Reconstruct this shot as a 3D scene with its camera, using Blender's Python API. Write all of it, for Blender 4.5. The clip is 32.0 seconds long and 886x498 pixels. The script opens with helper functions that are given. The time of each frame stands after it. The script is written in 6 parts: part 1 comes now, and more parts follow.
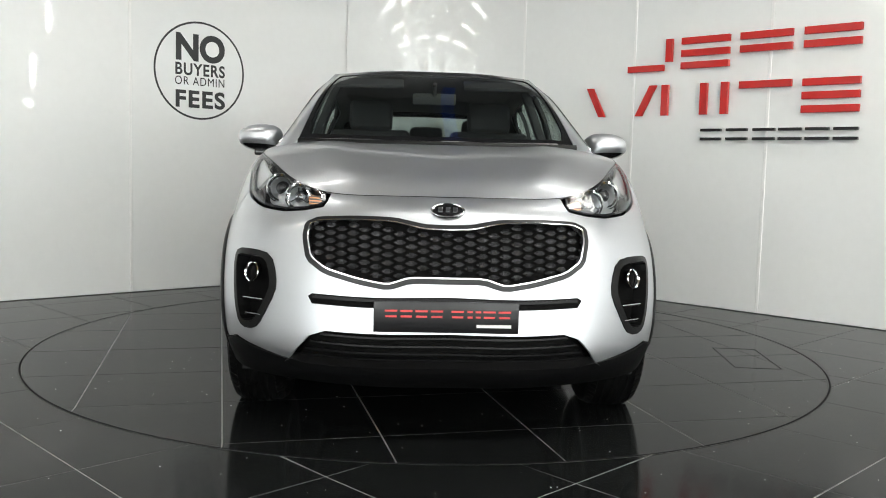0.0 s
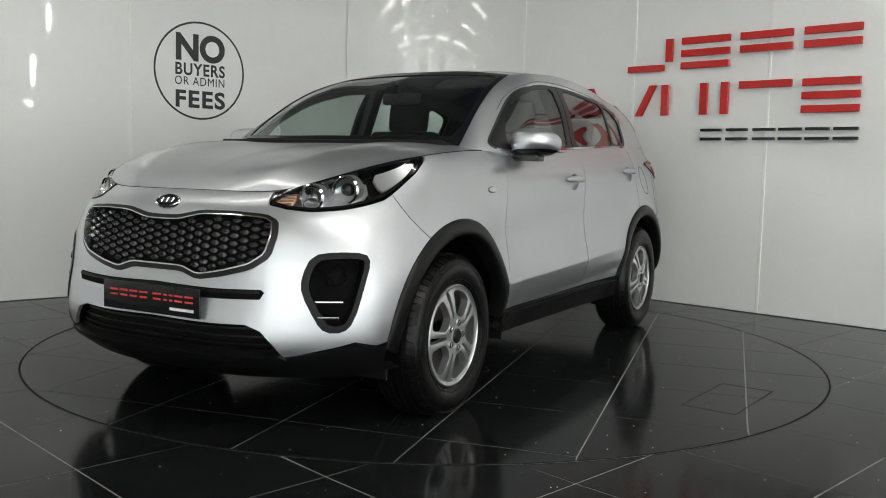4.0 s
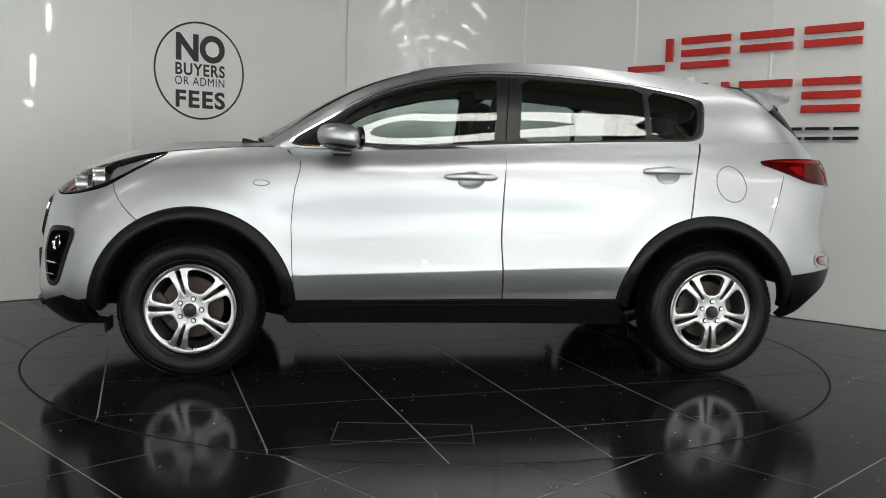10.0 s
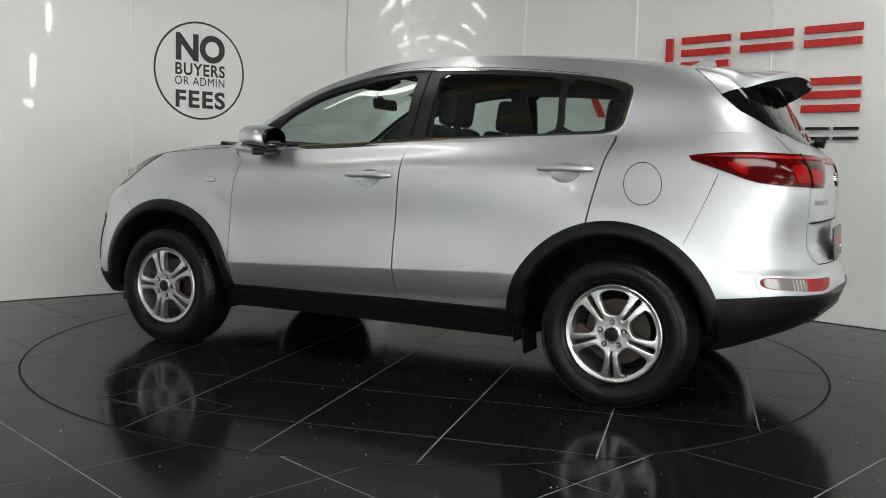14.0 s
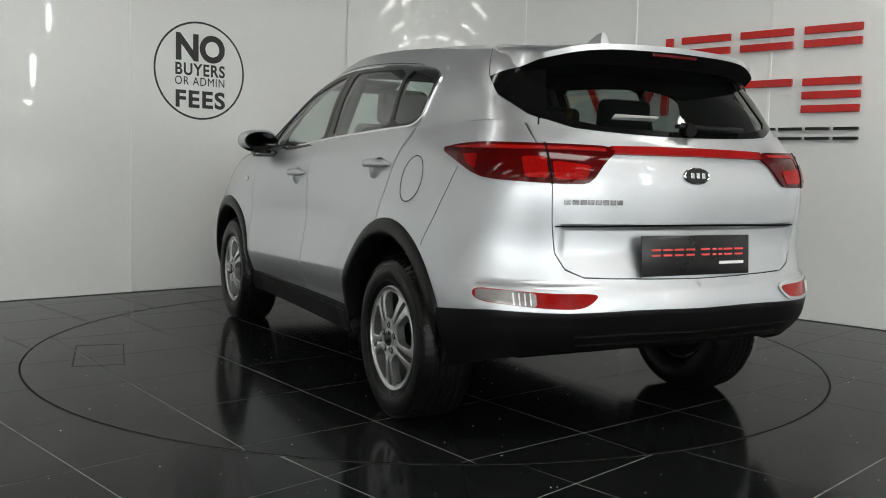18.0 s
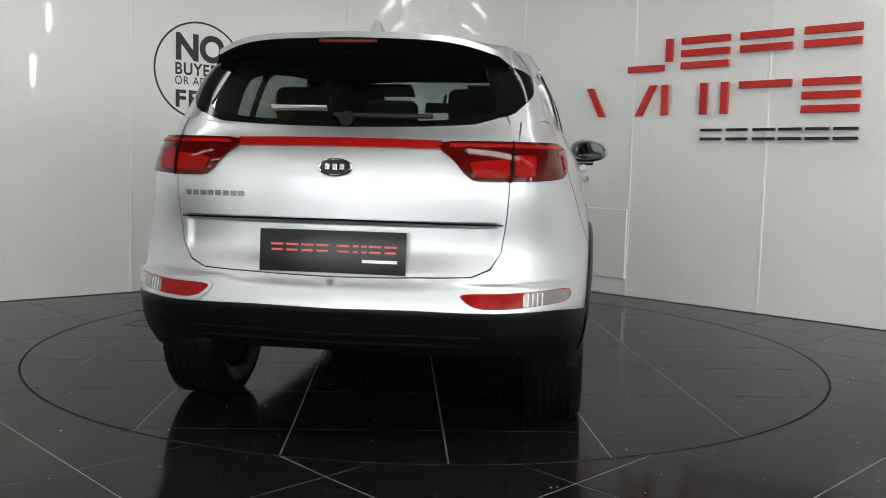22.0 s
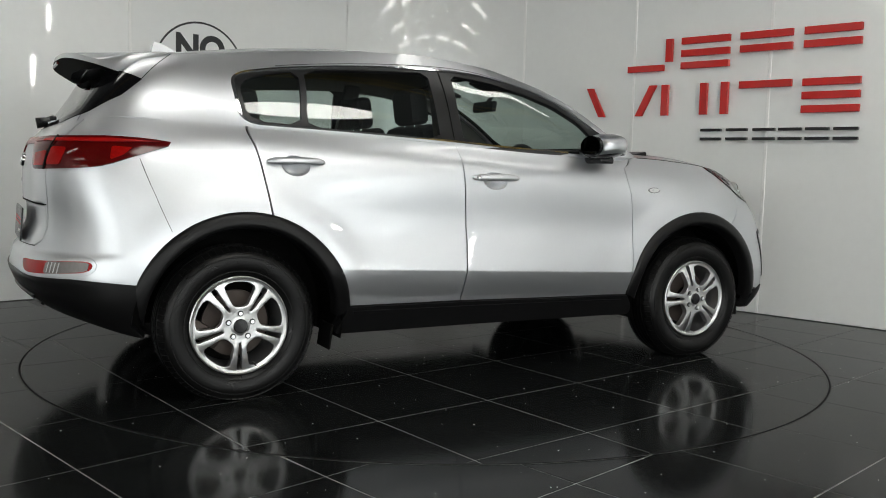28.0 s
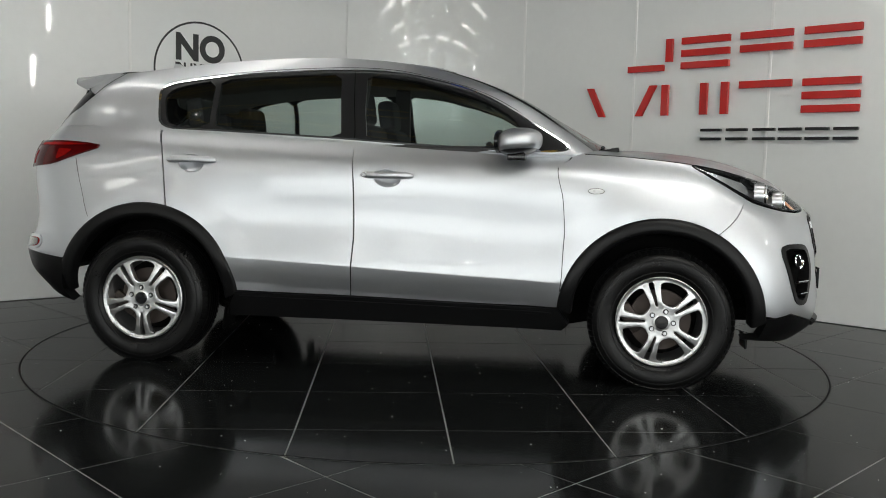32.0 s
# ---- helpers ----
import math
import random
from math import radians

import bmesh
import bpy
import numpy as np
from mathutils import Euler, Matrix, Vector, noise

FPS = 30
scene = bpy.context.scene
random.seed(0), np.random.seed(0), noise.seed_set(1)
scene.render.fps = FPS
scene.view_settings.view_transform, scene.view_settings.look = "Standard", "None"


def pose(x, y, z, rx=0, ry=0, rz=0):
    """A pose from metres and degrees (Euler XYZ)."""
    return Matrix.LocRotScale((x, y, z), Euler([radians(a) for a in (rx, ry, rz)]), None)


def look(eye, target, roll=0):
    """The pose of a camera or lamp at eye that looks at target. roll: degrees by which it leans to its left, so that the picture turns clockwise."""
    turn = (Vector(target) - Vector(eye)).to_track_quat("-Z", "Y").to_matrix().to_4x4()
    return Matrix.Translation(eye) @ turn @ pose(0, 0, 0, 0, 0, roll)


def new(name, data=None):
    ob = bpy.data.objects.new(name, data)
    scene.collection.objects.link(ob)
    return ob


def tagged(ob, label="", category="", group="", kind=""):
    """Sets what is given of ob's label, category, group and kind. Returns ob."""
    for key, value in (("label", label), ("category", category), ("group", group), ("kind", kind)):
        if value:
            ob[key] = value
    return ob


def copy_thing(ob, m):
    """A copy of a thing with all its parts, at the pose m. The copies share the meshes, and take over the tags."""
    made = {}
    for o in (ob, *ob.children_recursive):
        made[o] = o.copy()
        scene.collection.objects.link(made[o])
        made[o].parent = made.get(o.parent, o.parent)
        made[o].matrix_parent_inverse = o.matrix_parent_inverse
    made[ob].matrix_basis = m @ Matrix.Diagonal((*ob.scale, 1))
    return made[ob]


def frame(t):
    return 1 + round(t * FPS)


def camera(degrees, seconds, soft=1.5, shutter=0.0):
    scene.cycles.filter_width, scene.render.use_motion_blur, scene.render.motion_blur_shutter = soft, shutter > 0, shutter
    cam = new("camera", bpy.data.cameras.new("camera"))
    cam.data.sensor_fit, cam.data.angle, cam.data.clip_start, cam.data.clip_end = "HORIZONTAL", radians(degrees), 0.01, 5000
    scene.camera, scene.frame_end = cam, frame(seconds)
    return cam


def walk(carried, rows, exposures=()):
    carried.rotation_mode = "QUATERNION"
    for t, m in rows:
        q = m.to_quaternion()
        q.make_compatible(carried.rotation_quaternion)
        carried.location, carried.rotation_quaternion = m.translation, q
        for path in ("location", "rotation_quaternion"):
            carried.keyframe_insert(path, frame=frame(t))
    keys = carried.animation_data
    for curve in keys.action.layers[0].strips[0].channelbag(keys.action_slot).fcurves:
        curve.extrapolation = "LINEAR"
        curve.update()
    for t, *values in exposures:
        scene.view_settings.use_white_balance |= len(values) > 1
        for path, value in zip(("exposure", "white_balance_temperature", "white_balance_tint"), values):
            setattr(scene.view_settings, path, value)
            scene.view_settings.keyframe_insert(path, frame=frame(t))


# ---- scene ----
# ---- camera ----
CAM_EYE = Vector((0.0, -5.329, 1.046))
CAM_YAW, CAM_PITCH = radians(0.816), radians(-5.073)
CAM_AIM = CAM_EYE + 5 * Vector((math.sin(CAM_YAW) * math.cos(CAM_PITCH), math.cos(CAM_YAW) * math.cos(CAM_PITCH), math.sin(CAM_PITCH)))
CAM_POSE = look(CAM_EYE, CAM_AIM, 1.451)
cam = camera(52.97, 32.0, soft=1.0)
walk(cam, [(0.0, CAM_POSE), (32.0, CAM_POSE)], exposures=[(0.0, 0.75), (1.0, 0.75), (2.0, 0.62), (3.0, 0.15), (6.0, 0.25), (8.0, 0.25), (9.0, 0.12), (11.0, -0.08), (14.0, 0.2), (16.8, 0.47), (18.0, 0.08), (19.0, -0.1), (20.0, 0.0), (22.0, 0.25), (23.0, 0.15), (24.0, 0.08), (25.0, 0.2), (28.0, 0.05), (29.0, -0.15), (31.0, -0.12), (32.0, -0.02)])

# ---- world and lights ----
world = bpy.data.worlds.new("world")
scene.world = world
world.use_nodes = True
wn = world.node_tree
sky = wn.nodes.new("ShaderNodeTexSky")
sky.sky_type = "NISHITA"
sky.sun_disc = False
sky.sun_elevation, sky.sun_rotation = radians(35), radians(200)
wn.nodes["Background"].inputs["Strength"].default_value = 0.1
wn.links.new(sky.outputs["Color"], wn.nodes["Background"].inputs["Color"])


def area_lamp(name, eye, target, sx, sy, watts, colour=(1, 1, 1)):
    data = bpy.data.lights.new(name, "AREA")
    data.shape, data.size, data.size_y, data.energy, data.color = "RECTANGLE", sx, sy, watts, colour
    ob = new(name, data)
    ob.matrix_world = look(eye, target)
    return ob


# daylight through the glazed shop front behind the camera
for wx, watts in ((-5.2, 100), (0.0, 22), (5.2, 94)):
    area_lamp("window_light", (wx, -13.3, 1.65), (wx, 0, 1.5), 5.2, 3.0, watts, (0.97, 1.0, 0.985))
# added lamp in an unseen side window, to brighten car side and left wall
area_lamp("window_light", (7.75, -9.4, 1.9), (0, -7.5, 1.5), 4.4, 2.8, 60, (0.97, 1.0, 0.985))

# ---- materials ----


def mat(name, colour, rough=0.5, metal=0.0, coat=0.0, vary=0.08, scale=6.0, bump=0.0, bump_scale=60.0, rough_vary=0.0, spec=0.5,
        emit=0.0, random_tint=0.0, coat_rough=0.03):
    m = bpy.data.materials.new(name)
    m.use_nodes = True
    nt = m.node_tree
    b = nt.nodes["Principled BSDF"]
    b.inputs["Roughness"].default_value = rough
    b.inputs["Metallic"].default_value = metal
    b.inputs["Coat Weight"].default_value = coat
    b.inputs["Coat Roughness"].default_value = coat_rough
    b.inputs["Specular IOR Level"].default_value = spec
    b.inputs["Base Color"].default_value = (*colour, 1)
    tc = nt.nodes.new("ShaderNodeTexCoord")
    if vary > 0:
        n1 = nt.nodes.new("ShaderNodeTexNoise")
        n1.inputs["Scale"].default_value = scale
        n1.inputs["Detail"].default_value = 6
        n2 = nt.nodes.new("ShaderNodeTexNoise")
        n2.inputs["Scale"].default_value = scale * 14
        n2.inputs["Detail"].default_value = 3
        add = nt.nodes.new("ShaderNodeMath")
        add.operation = "ADD"
        nt.links.new(tc.outputs["Object"], n1.inputs["Vector"])
        nt.links.new(tc.outputs["Object"], n2.inputs["Vector"])
        nt.links.new(n1.outputs["Fac"], add.inputs[0])
        nt.links.new(n2.outputs["Fac"], add.inputs[1])
        last = add.outputs[0]
        if random_tint > 0:
            oi = nt.nodes.new("ShaderNodeObjectInfo")
            ma = nt.nodes.new("ShaderNodeMath")
            ma.operation = "MULTIPLY_ADD"
            ma.inputs[1].default_value = random_tint
            nt.links.new(oi.outputs["Random"], ma.inputs[0])
            nt.links.new(last, ma.inputs[2])
            last = ma.outputs[0]
        mr = nt.nodes.new("ShaderNodeMapRange")
        mr.inputs["From Min"].default_value = 0.6
        mr.inputs["From Max"].default_value = 1.4 + random_tint
        nt.links.new(last, mr.inputs["Value"])
        mx = nt.nodes.new("ShaderNodeMix")
        mx.data_type = "RGBA"
        mx.inputs["A"].default_value = (*[c * (1 - vary) for c in colour], 1)
        mx.inputs["B"].default_value = (*[min(1, c * (1 + vary)) for c in colour], 1)
        nt.links.new(mr.outputs["Result"], mx.inputs["Factor"])
        nt.links.new(mx.outputs["Result"], b.inputs["Base Color"])
        if rough_vary > 0:
            rr = nt.nodes.new("ShaderNodeMapRange")
            rr.inputs["From Min"].default_value, rr.inputs["From Max"].default_value = 0.6, 1.4
            rr.inputs["To Min"].default_value, rr.inputs["To Max"].default_value = max(0.0, rough - rough_vary), rough + rough_vary
            nt.links.new(add.outputs[0], rr.inputs["Value"])
            nt.links.new(rr.outputs["Result"], b.inputs["Roughness"])
    if bump > 0:
        n3 = nt.nodes.new("ShaderNodeTexNoise")
        n3.inputs["Scale"].default_value = bump_scale
        n3.inputs["Detail"].default_value = 4
        bp = nt.nodes.new("ShaderNodeBump")
        bp.inputs["Strength"].default_value = bump
        bp.inputs["Distance"].default_value = 0.01
        nt.links.new(tc.outputs["Object"], n3.inputs["Vector"])
        nt.links.new(n3.outputs["Fac"], bp.inputs["Height"])
        nt.links.new(bp.outputs["Normal"], b.inputs["Normal"])
    if emit > 0:
        b.inputs["Emission Color"].default_value = (*colour, 1)
        b.inputs["Emission Strength"].default_value = emit
    return m


def glass_mat(name, tint, rough=0.0, base=0.045):
    """Thin glass: clear with a tint, and a gloss that grows towards grazing angles."""
    m = bpy.data.materials.new(name)
    m.use_nodes = True
    nt = m.node_tree
    nt.nodes.remove(nt.nodes["Principled BSDF"])
    tr = nt.nodes.new("ShaderNodeBsdfTransparent")
    tr.inputs["Color"].default_value = (*tint, 1)
    gl = nt.nodes.new("ShaderNodeBsdfGlossy")
    gl.inputs["Roughness"].default_value = rough
    lw = nt.nodes.new("ShaderNodeLayerWeight")
    lw.inputs["Blend"].default_value = 0.5
    pw = nt.nodes.new("ShaderNodeMath")
    pw.operation = "POWER"
    pw.inputs[1].default_value = 4.2
    sc = nt.nodes.new("ShaderNodeMath")
    sc.operation = "MULTIPLY_ADD"
    sc.inputs[1].default_value, sc.inputs[2].default_value = 0.92, base * 1.7
    nt.links.new(lw.outputs["Facing"], pw.inputs[0])
    nt.links.new(pw.outputs[0], sc.inputs[0])
    mx = nt.nodes.new("ShaderNodeMixShader")
    nt.links.new(sc.outputs[0], mx.inputs["Fac"])
    nt.links.new(tr.outputs["BSDF"], mx.inputs[1])
    nt.links.new(gl.outputs["BSDF"], mx.inputs[2])
    nt.links.new(mx.outputs["Shader"], nt.nodes["Material Output"].inputs["Surface"])
    return m


PAINT = mat("silver_paint", (0.565, 0.582, 0.61), rough=0.425, metal=0.92, coat=0.65, coat_rough=0.015, vary=0.015, scale=90, bump=0.0)
CLAD = mat("black_cladding", (0.005, 0.005, 0.0053), rough=0.36, vary=0.15, scale=9, bump=0.06, bump_scale=420, rough_vary=0.06, spec=0.2)
SHELL = mat("dark_shell", (0.003, 0.003, 0.003), rough=0.8, spec=0.1, vary=0.1)
GLOSS_BLACK = mat("gloss_black_plastic", (0.008, 0.008, 0.009), rough=0.12, vary=0.05)
CHROME = mat("chrome", (0.82, 0.83, 0.84), rough=0.08, metal=1.0, vary=0.02)
GLASS_BORDER = mat("black_glass_border", (0.004, 0.004, 0.0045), rough=0.1, spec=0.2, vary=0.05)
SOFT_CHROME = mat("soft_chrome", (0.52, 0.525, 0.53), rough=0.14, metal=1.0, vary=0.04)
SATIN = mat("satin_silver", (0.62, 0.63, 0.64), rough=0.28, metal=0.9, coat=0.4, vary=0.03)
ALLOY = mat("alloy_wheel", (0.55, 0.555, 0.56), rough=0.34, metal=0.9, coat=0.5, vary=0.04, scale=12)
TYRE = mat("tyre_rubber", (0.004, 0.004, 0.0041), spec=0.2, rough=0.33, vary=0.25, scale=14, bump=0.1, bump_scale=160, rough_vary=0.1)
DISC_STEEL = mat("brake_steel", (0.055, 0.042, 0.036), rough=0.5, metal=0.5, vary=0.15, scale=16)
FABRIC = mat("dark_seat_fabric", (0.022, 0.022, 0.024), rough=0.9, vary=0.2, scale=25, bump=0.3, bump_scale=500)
TRIM = mat("dark_interior_plastic", (0.02, 0.02, 0.021), rough=0.6, vary=0.1, bump=0.1, bump_scale=300)
LINER = mat("grey_headliner", (0.13, 0.13, 0.125), rough=0.95, vary=0.06, bump=0.1, bump_scale=300)
RED_LENS = mat("red_lens", (0.27, 0.0035, 0.0028), rough=0.12, coat=0.0, spec=0.15, vary=0.3, scale=9)
RED_DARK = mat("dark_red_lens", (0.065, 0.001, 0.0012), rough=0.08, coat=0.0, spec=0.28, vary=0.25, scale=14)
RED_BRIGHT = mat("bright_red_strip", (0.26, 0.003, 0.003), rough=0.25, coat=0.0, spec=0.35, vary=0.1)
AMBER = mat("amber_lens", (0.75, 0.36, 0.18), rough=0.15, coat=1.0, vary=0.2, scale=40)
CLEAR_LENS = mat("frosted_clear_lens", (0.17, 0.155, 0.15), rough=0.2, coat=1.0, vary=0.25, scale=60, metal=0.35)
LAMP_GREY = mat("lamp_housing_metal", (0.52, 0.53, 0.54), rough=0.3, metal=0.9, vary=0.1)
WHITE_STRIP = mat("white_sticker", (0.8, 0.8, 0.8), rough=0.4, vary=0.03)
PLATE_BLACK = mat("plate_black_acrylic", (0.010, 0.010, 0.011), rough=0.22, spec=0.3, coat=0.0, vary=0.1)
SIGN_RED = mat("red_acrylic", (0.50, 0.016, 0.014), rough=0.25, vary=0.04)
SIGN_BLACK = mat("black_acrylic", (0.015, 0.015, 0.016), rough=0.25, vary=0.05)
PLATE_RED = mat("red_print", (0.65, 0.05, 0.05), rough=0.3, vary=0.03)
DECAL = mat("black_vinyl", (0.02, 0.022, 0.023), rough=0.4, vary=0.05)
PILLAR = mat("satin_black_pillar", (0.010, 0.010, 0.011), rough=0.32, vary=0.08, spec=0.3)
SCRIPT = mat("smoked_chrome", (0.26, 0.26, 0.265), rough=0.2, metal=0.85, vary=0.05)
NUT_DARK = mat("dark_nut_recess", (0.03, 0.03, 0.031), rough=0.5, metal=0.6, vary=0.1)
MIRROR = mat("mirror_glass", (0.07, 0.073, 0.076), rough=0.01, metal=1.0, vary=0.0)
WINDOW = glass_mat("tinted_window_glass", (0.74, 0.82, 0.79))
SCREEN = glass_mat("windscreen_glass", (0.72, 0.80, 0.77))
PRIVACY = glass_mat("rear_window_glass", (0.33, 0.37, 0.36))
LENS = glass_mat("clear_lamp_lens", (0.96, 0.97, 0.98), base=0.015)
SPOT = mat("spot_lamp_glow", (1.0, 0.99, 0.95), rough=0.5, vary=0.0, emit=70.0)

WALL = mat("white_gloss_wall_panel", (0.76, 0.77, 0.765), rough=0.32, coat=1.0, coat_rough=0.03, vary=0.02, scale=1.2, bump=0.045, bump_scale=1.9, spec=0.4)
JOINT = mat("white_joint_strip", (0.8, 0.8, 0.79), rough=0.3, vary=0.03)
PLASTER = mat("white_plaster", (0.8, 0.8, 0.79), rough=0.6, vary=0.05, scale=2)
TILE = mat("dark_polished_tile", (0.0085, 0.0092, 0.0094), spec=0.075, rough=0.12, vary=0.22, scale=3.0, rough_vary=0.035, random_tint=0.5, bump=0.015, bump_scale=7)
GROUT = mat("grey_grout", (0.27, 0.275, 0.265), rough=0.4, vary=0.15, scale=30)
HATCH_EDGE = mat("dull_hatch_edge", (0.032, 0.033, 0.032), rough=0.5, spec=0.15, vary=0.5, scale=6)
GAP_AND_HANGER = mat("dark_gap_and_hanger", (0.012, 0.012, 0.012), rough=0.7, spec=0.1, vary=0.15)
ROOF_SHEET = mat("grey_roof_sheet", (0.11, 0.112, 0.115), rough=0.6, vary=0.12, scale=1.5)
YELLOW = mat("yellow_steel", (0.62, 0.40, 0.06), rough=0.45, vary=0.1)
BLUE = mat("blue_steel", (0.03, 0.09, 0.50), rough=0.45, vary=0.1)
TUBE = mat("batten_diffuser", (1.0, 0.99, 0.93), rough=0.5, vary=0.0, emit=11.0)
BATTEN = mat("white_batten_body", (0.75, 0.75, 0.74), rough=0.4, vary=0.03)
SKY_GLOW = mat("daylight_outside", (0.96, 0.99, 0.97), rough=0.9, vary=0.0, emit=2.2)
SPECK = mat("pale_speck", (0.86, 0.87, 0.85), rough=0.5, vary=0.1)

# ---- mesh tools ----


def mesh_ob(name, verts, faces, material, parent=None, label="", normals=None, smooth=False):
    me = bpy.data.meshes.new(name)
    me.from_pydata([tuple(v) for v in verts], [], [tuple(f) for f in faces])
    if smooth or normals is not None:
        me.polygons.foreach_set("use_smooth", [True] * len(me.polygons))
    me.materials.append(material)
    if normals is not None:
        me.normals_split_custom_set_from_vertices([tuple(n) for n in normals])
    me.update()
    ob = new(name, me)
    if parent is not None:
        ob.parent = parent
    if label:
        tagged(ob, label)
    return ob


def part(name, bm, material, parent, label="", smooth_angle=35):
    bmesh.ops.recalc_face_normals(bm, faces=bm.faces)
    me = bpy.data.meshes.new(name)
    bm.to_mesh(me)
    bm.free()
    me.materials.append(material)
    if smooth_angle:
        me.polygons.foreach_set("use_smooth", [True] * len(me.polygons))
        me.set_sharp_from_angle(angle=radians(smooth_angle))
    ob = new(name, me)
    if parent is not None:
        ob.parent = parent
    if label:
        tagged(ob, label)
    return ob


def box_bm(sx, sy, sz, m=None, bevel=0.0, seg=2, bm=None):
    bm = bm or bmesh.new()
    r = bmesh.ops.create_cube(bm, size=1, matrix=(m or Matrix()) @ Matrix.Diagonal((sx, sy, sz, 1)))
    if bevel > 0:
        es = list({e for v in r["verts"] for e in v.link_edges})
        bmesh.ops.bevel(bm, geom=es, offset=bevel, segments=seg, affect="EDGES", profile=0.6)
    return bm


def cyl_bm(r1, r2, depth, m=None, seg=32, bm=None, caps=True):
    bm = bm or bmesh.new()
    bmesh.ops.create_cone(bm, cap_ends=caps, segments=seg, radius1=r1, radius2=r2, depth=depth, matrix=m or Matrix())
    return bm


def lathe_bm(profile, seg=64, m=None):
    """A ring turned round the local y axis from (radius, y) pairs; a closed profile."""
    bm = bmesh.new()
    rings = []
    for i in range(seg):
        a = 2 * math.pi * i / seg
        rings.append([bm.verts.new((r * math.cos(a), y, r * math.sin(a))) for r, y in profile])
    n = len(profile)
    for i in range(seg):
        a, b = rings[i], rings[(i + 1) % seg]
        for j in range(n):
            bm.faces.new((a[j], a[(j + 1) % n], b[(j + 1) % n], b[j]))
    if m is not None:
        bm.transform(m)
    return bm


def inside(pts, loop):
    """Which of pts (n, 2) lie in the closed loop."""
    x, y = pts[:, 0], pts[:, 1]
    res = np.zeros(len(pts), bool)
    a = np.asarray(loop)
    b = np.roll(a, -1, 0)
    for (x1, y1), (x2, y2) in zip(a, b):
        if y1 != y2:
            cross = ((y1 > y) != (y2 > y)) & (x < (x2 - x1) * (y - y1) / (y2 - y1) + x1)
            res ^= cross
    return res


def resample(loop, step):
    out = []
    a = np.asarray(loop, float)
    for p, q in zip(a, np.roll(a, -1, 0)):
        n = max(1, int(np.ceil(np.hypot(*(q - p)) / step)))
        out += [p + (q - p) * k / n for k in range(n)]
    return np.array(out)


def rounded(loop, n=2, keep=0.25):
    """Corner cutting of a closed loop."""
    a = np.asarray(loop, float)
    for _ in range(n):
        b = np.roll(a, -1, 0)
        a = np.stack([a + (b - a) * keep, b - (b - a) * keep], 1).reshape(-1, 2)
    return a


def grown(loop, d):
    """The loop moved outwards by d (inwards if negative)."""
    a = np.asarray(loop, float)
    area = 0.5 * np.sum(a[:, 0] * np.roll(a[:, 1], -1) - np.roll(a[:, 0], -1) * a[:, 1])
    e1, e2 = a - np.roll(a, 1, 0), np.roll(a, -1, 0) - a
    n1 = np.stack([e1[:, 1], -e1[:, 0]], 1) / (np.hypot(*e1.T)[:, None] + 1e-9)
    n2 = np.stack([e2[:, 1], -e2[:, 0]], 1) / (np.hypot(*e2.T)[:, None] + 1e-9)
    n = n1 + n2
    n /= np.maximum(np.sum(n * n1, 1, keepdims=True), 0.35)
    return a + n * d * (1 if area > 0 else -1)


def fill(loop, holes=(), step=0.03, lines=()):
    """Triangles over a closed loop with holes: points, triangles and the border edges (inside to their left)."""
    from mathutils.geometry import delaunay_2d_cdt
    loops = [resample(l, step) for l in (loop, *holes)]
    pts, edges = [], []
    for l in loops:
        k = len(pts)
        pts += list(l)
        edges += [(k + i, k + (i + 1) % len(l)) for i in range(len(l))]
    rim = np.array(pts)
    for l in lines:
        ok = inside(l, loops[0]) & np.array([np.hypot(*(rim - q).T).min() > 0.006 for q in l])
        for h in loops[1:]:
            ok &= ~inside(l, h)
        for i, q in enumerate(l):
            if ok[i]:
                if i and ok[i - 1]:
                    edges.append((len(pts) - 1, len(pts)))
                pts.append(q)
    b = np.array(pts)
    lo, hi = b.min(0), b.max(0)
    gx, gy = np.meshgrid(np.arange(lo[0] + step * 0.5, hi[0], step), np.arange(lo[1] + step * 0.5, hi[1], step))
    g = np.stack([gx.ravel(), gy.ravel()], 1)
    if len(g):
        ok = inside(g, loops[0])
        for h in loops[1:]:
            ok &= ~inside(g, h)
        g = g[ok]
        if len(g):
            d = np.full(len(g), 9.0)
            for q in b:
                d = np.minimum(d, np.hypot(*(g - q).T))
            g = g[d > step * 0.55]
    allp = [Vector(p) for p in b] + [Vector(p) for p in g]
    v, e, f = delaunay_2d_cdt(allp, edges, [], 0, 1e-6)[:3]
    v = np.array([tuple(p) for p in v])
    f = np.array([tuple(t) for t in f if len(t) == 3])
    c = v[f].mean(1)
    ok = inside(c, loops[0])
    for h in loops[1:]:
        ok &= ~inside(c, h)
    f = f[ok]
    a = v[f]
    ar = (a[:, 1, 0] - a[:, 0, 0]) * (a[:, 2, 1] - a[:, 0, 1]) - (a[:, 2, 0] - a[:, 0, 0]) * (a[:, 1, 1] - a[:, 0, 1])
    f[ar < 0] = f[ar < 0][:, ::-1]
    count = {}
    for t in f:
        for i in range(3):
            count[(t[i], t[(i + 1) % 3])] = True
    border = [(i, j) for (i, j) in count if (j, i) not in count]
    return v, f, border


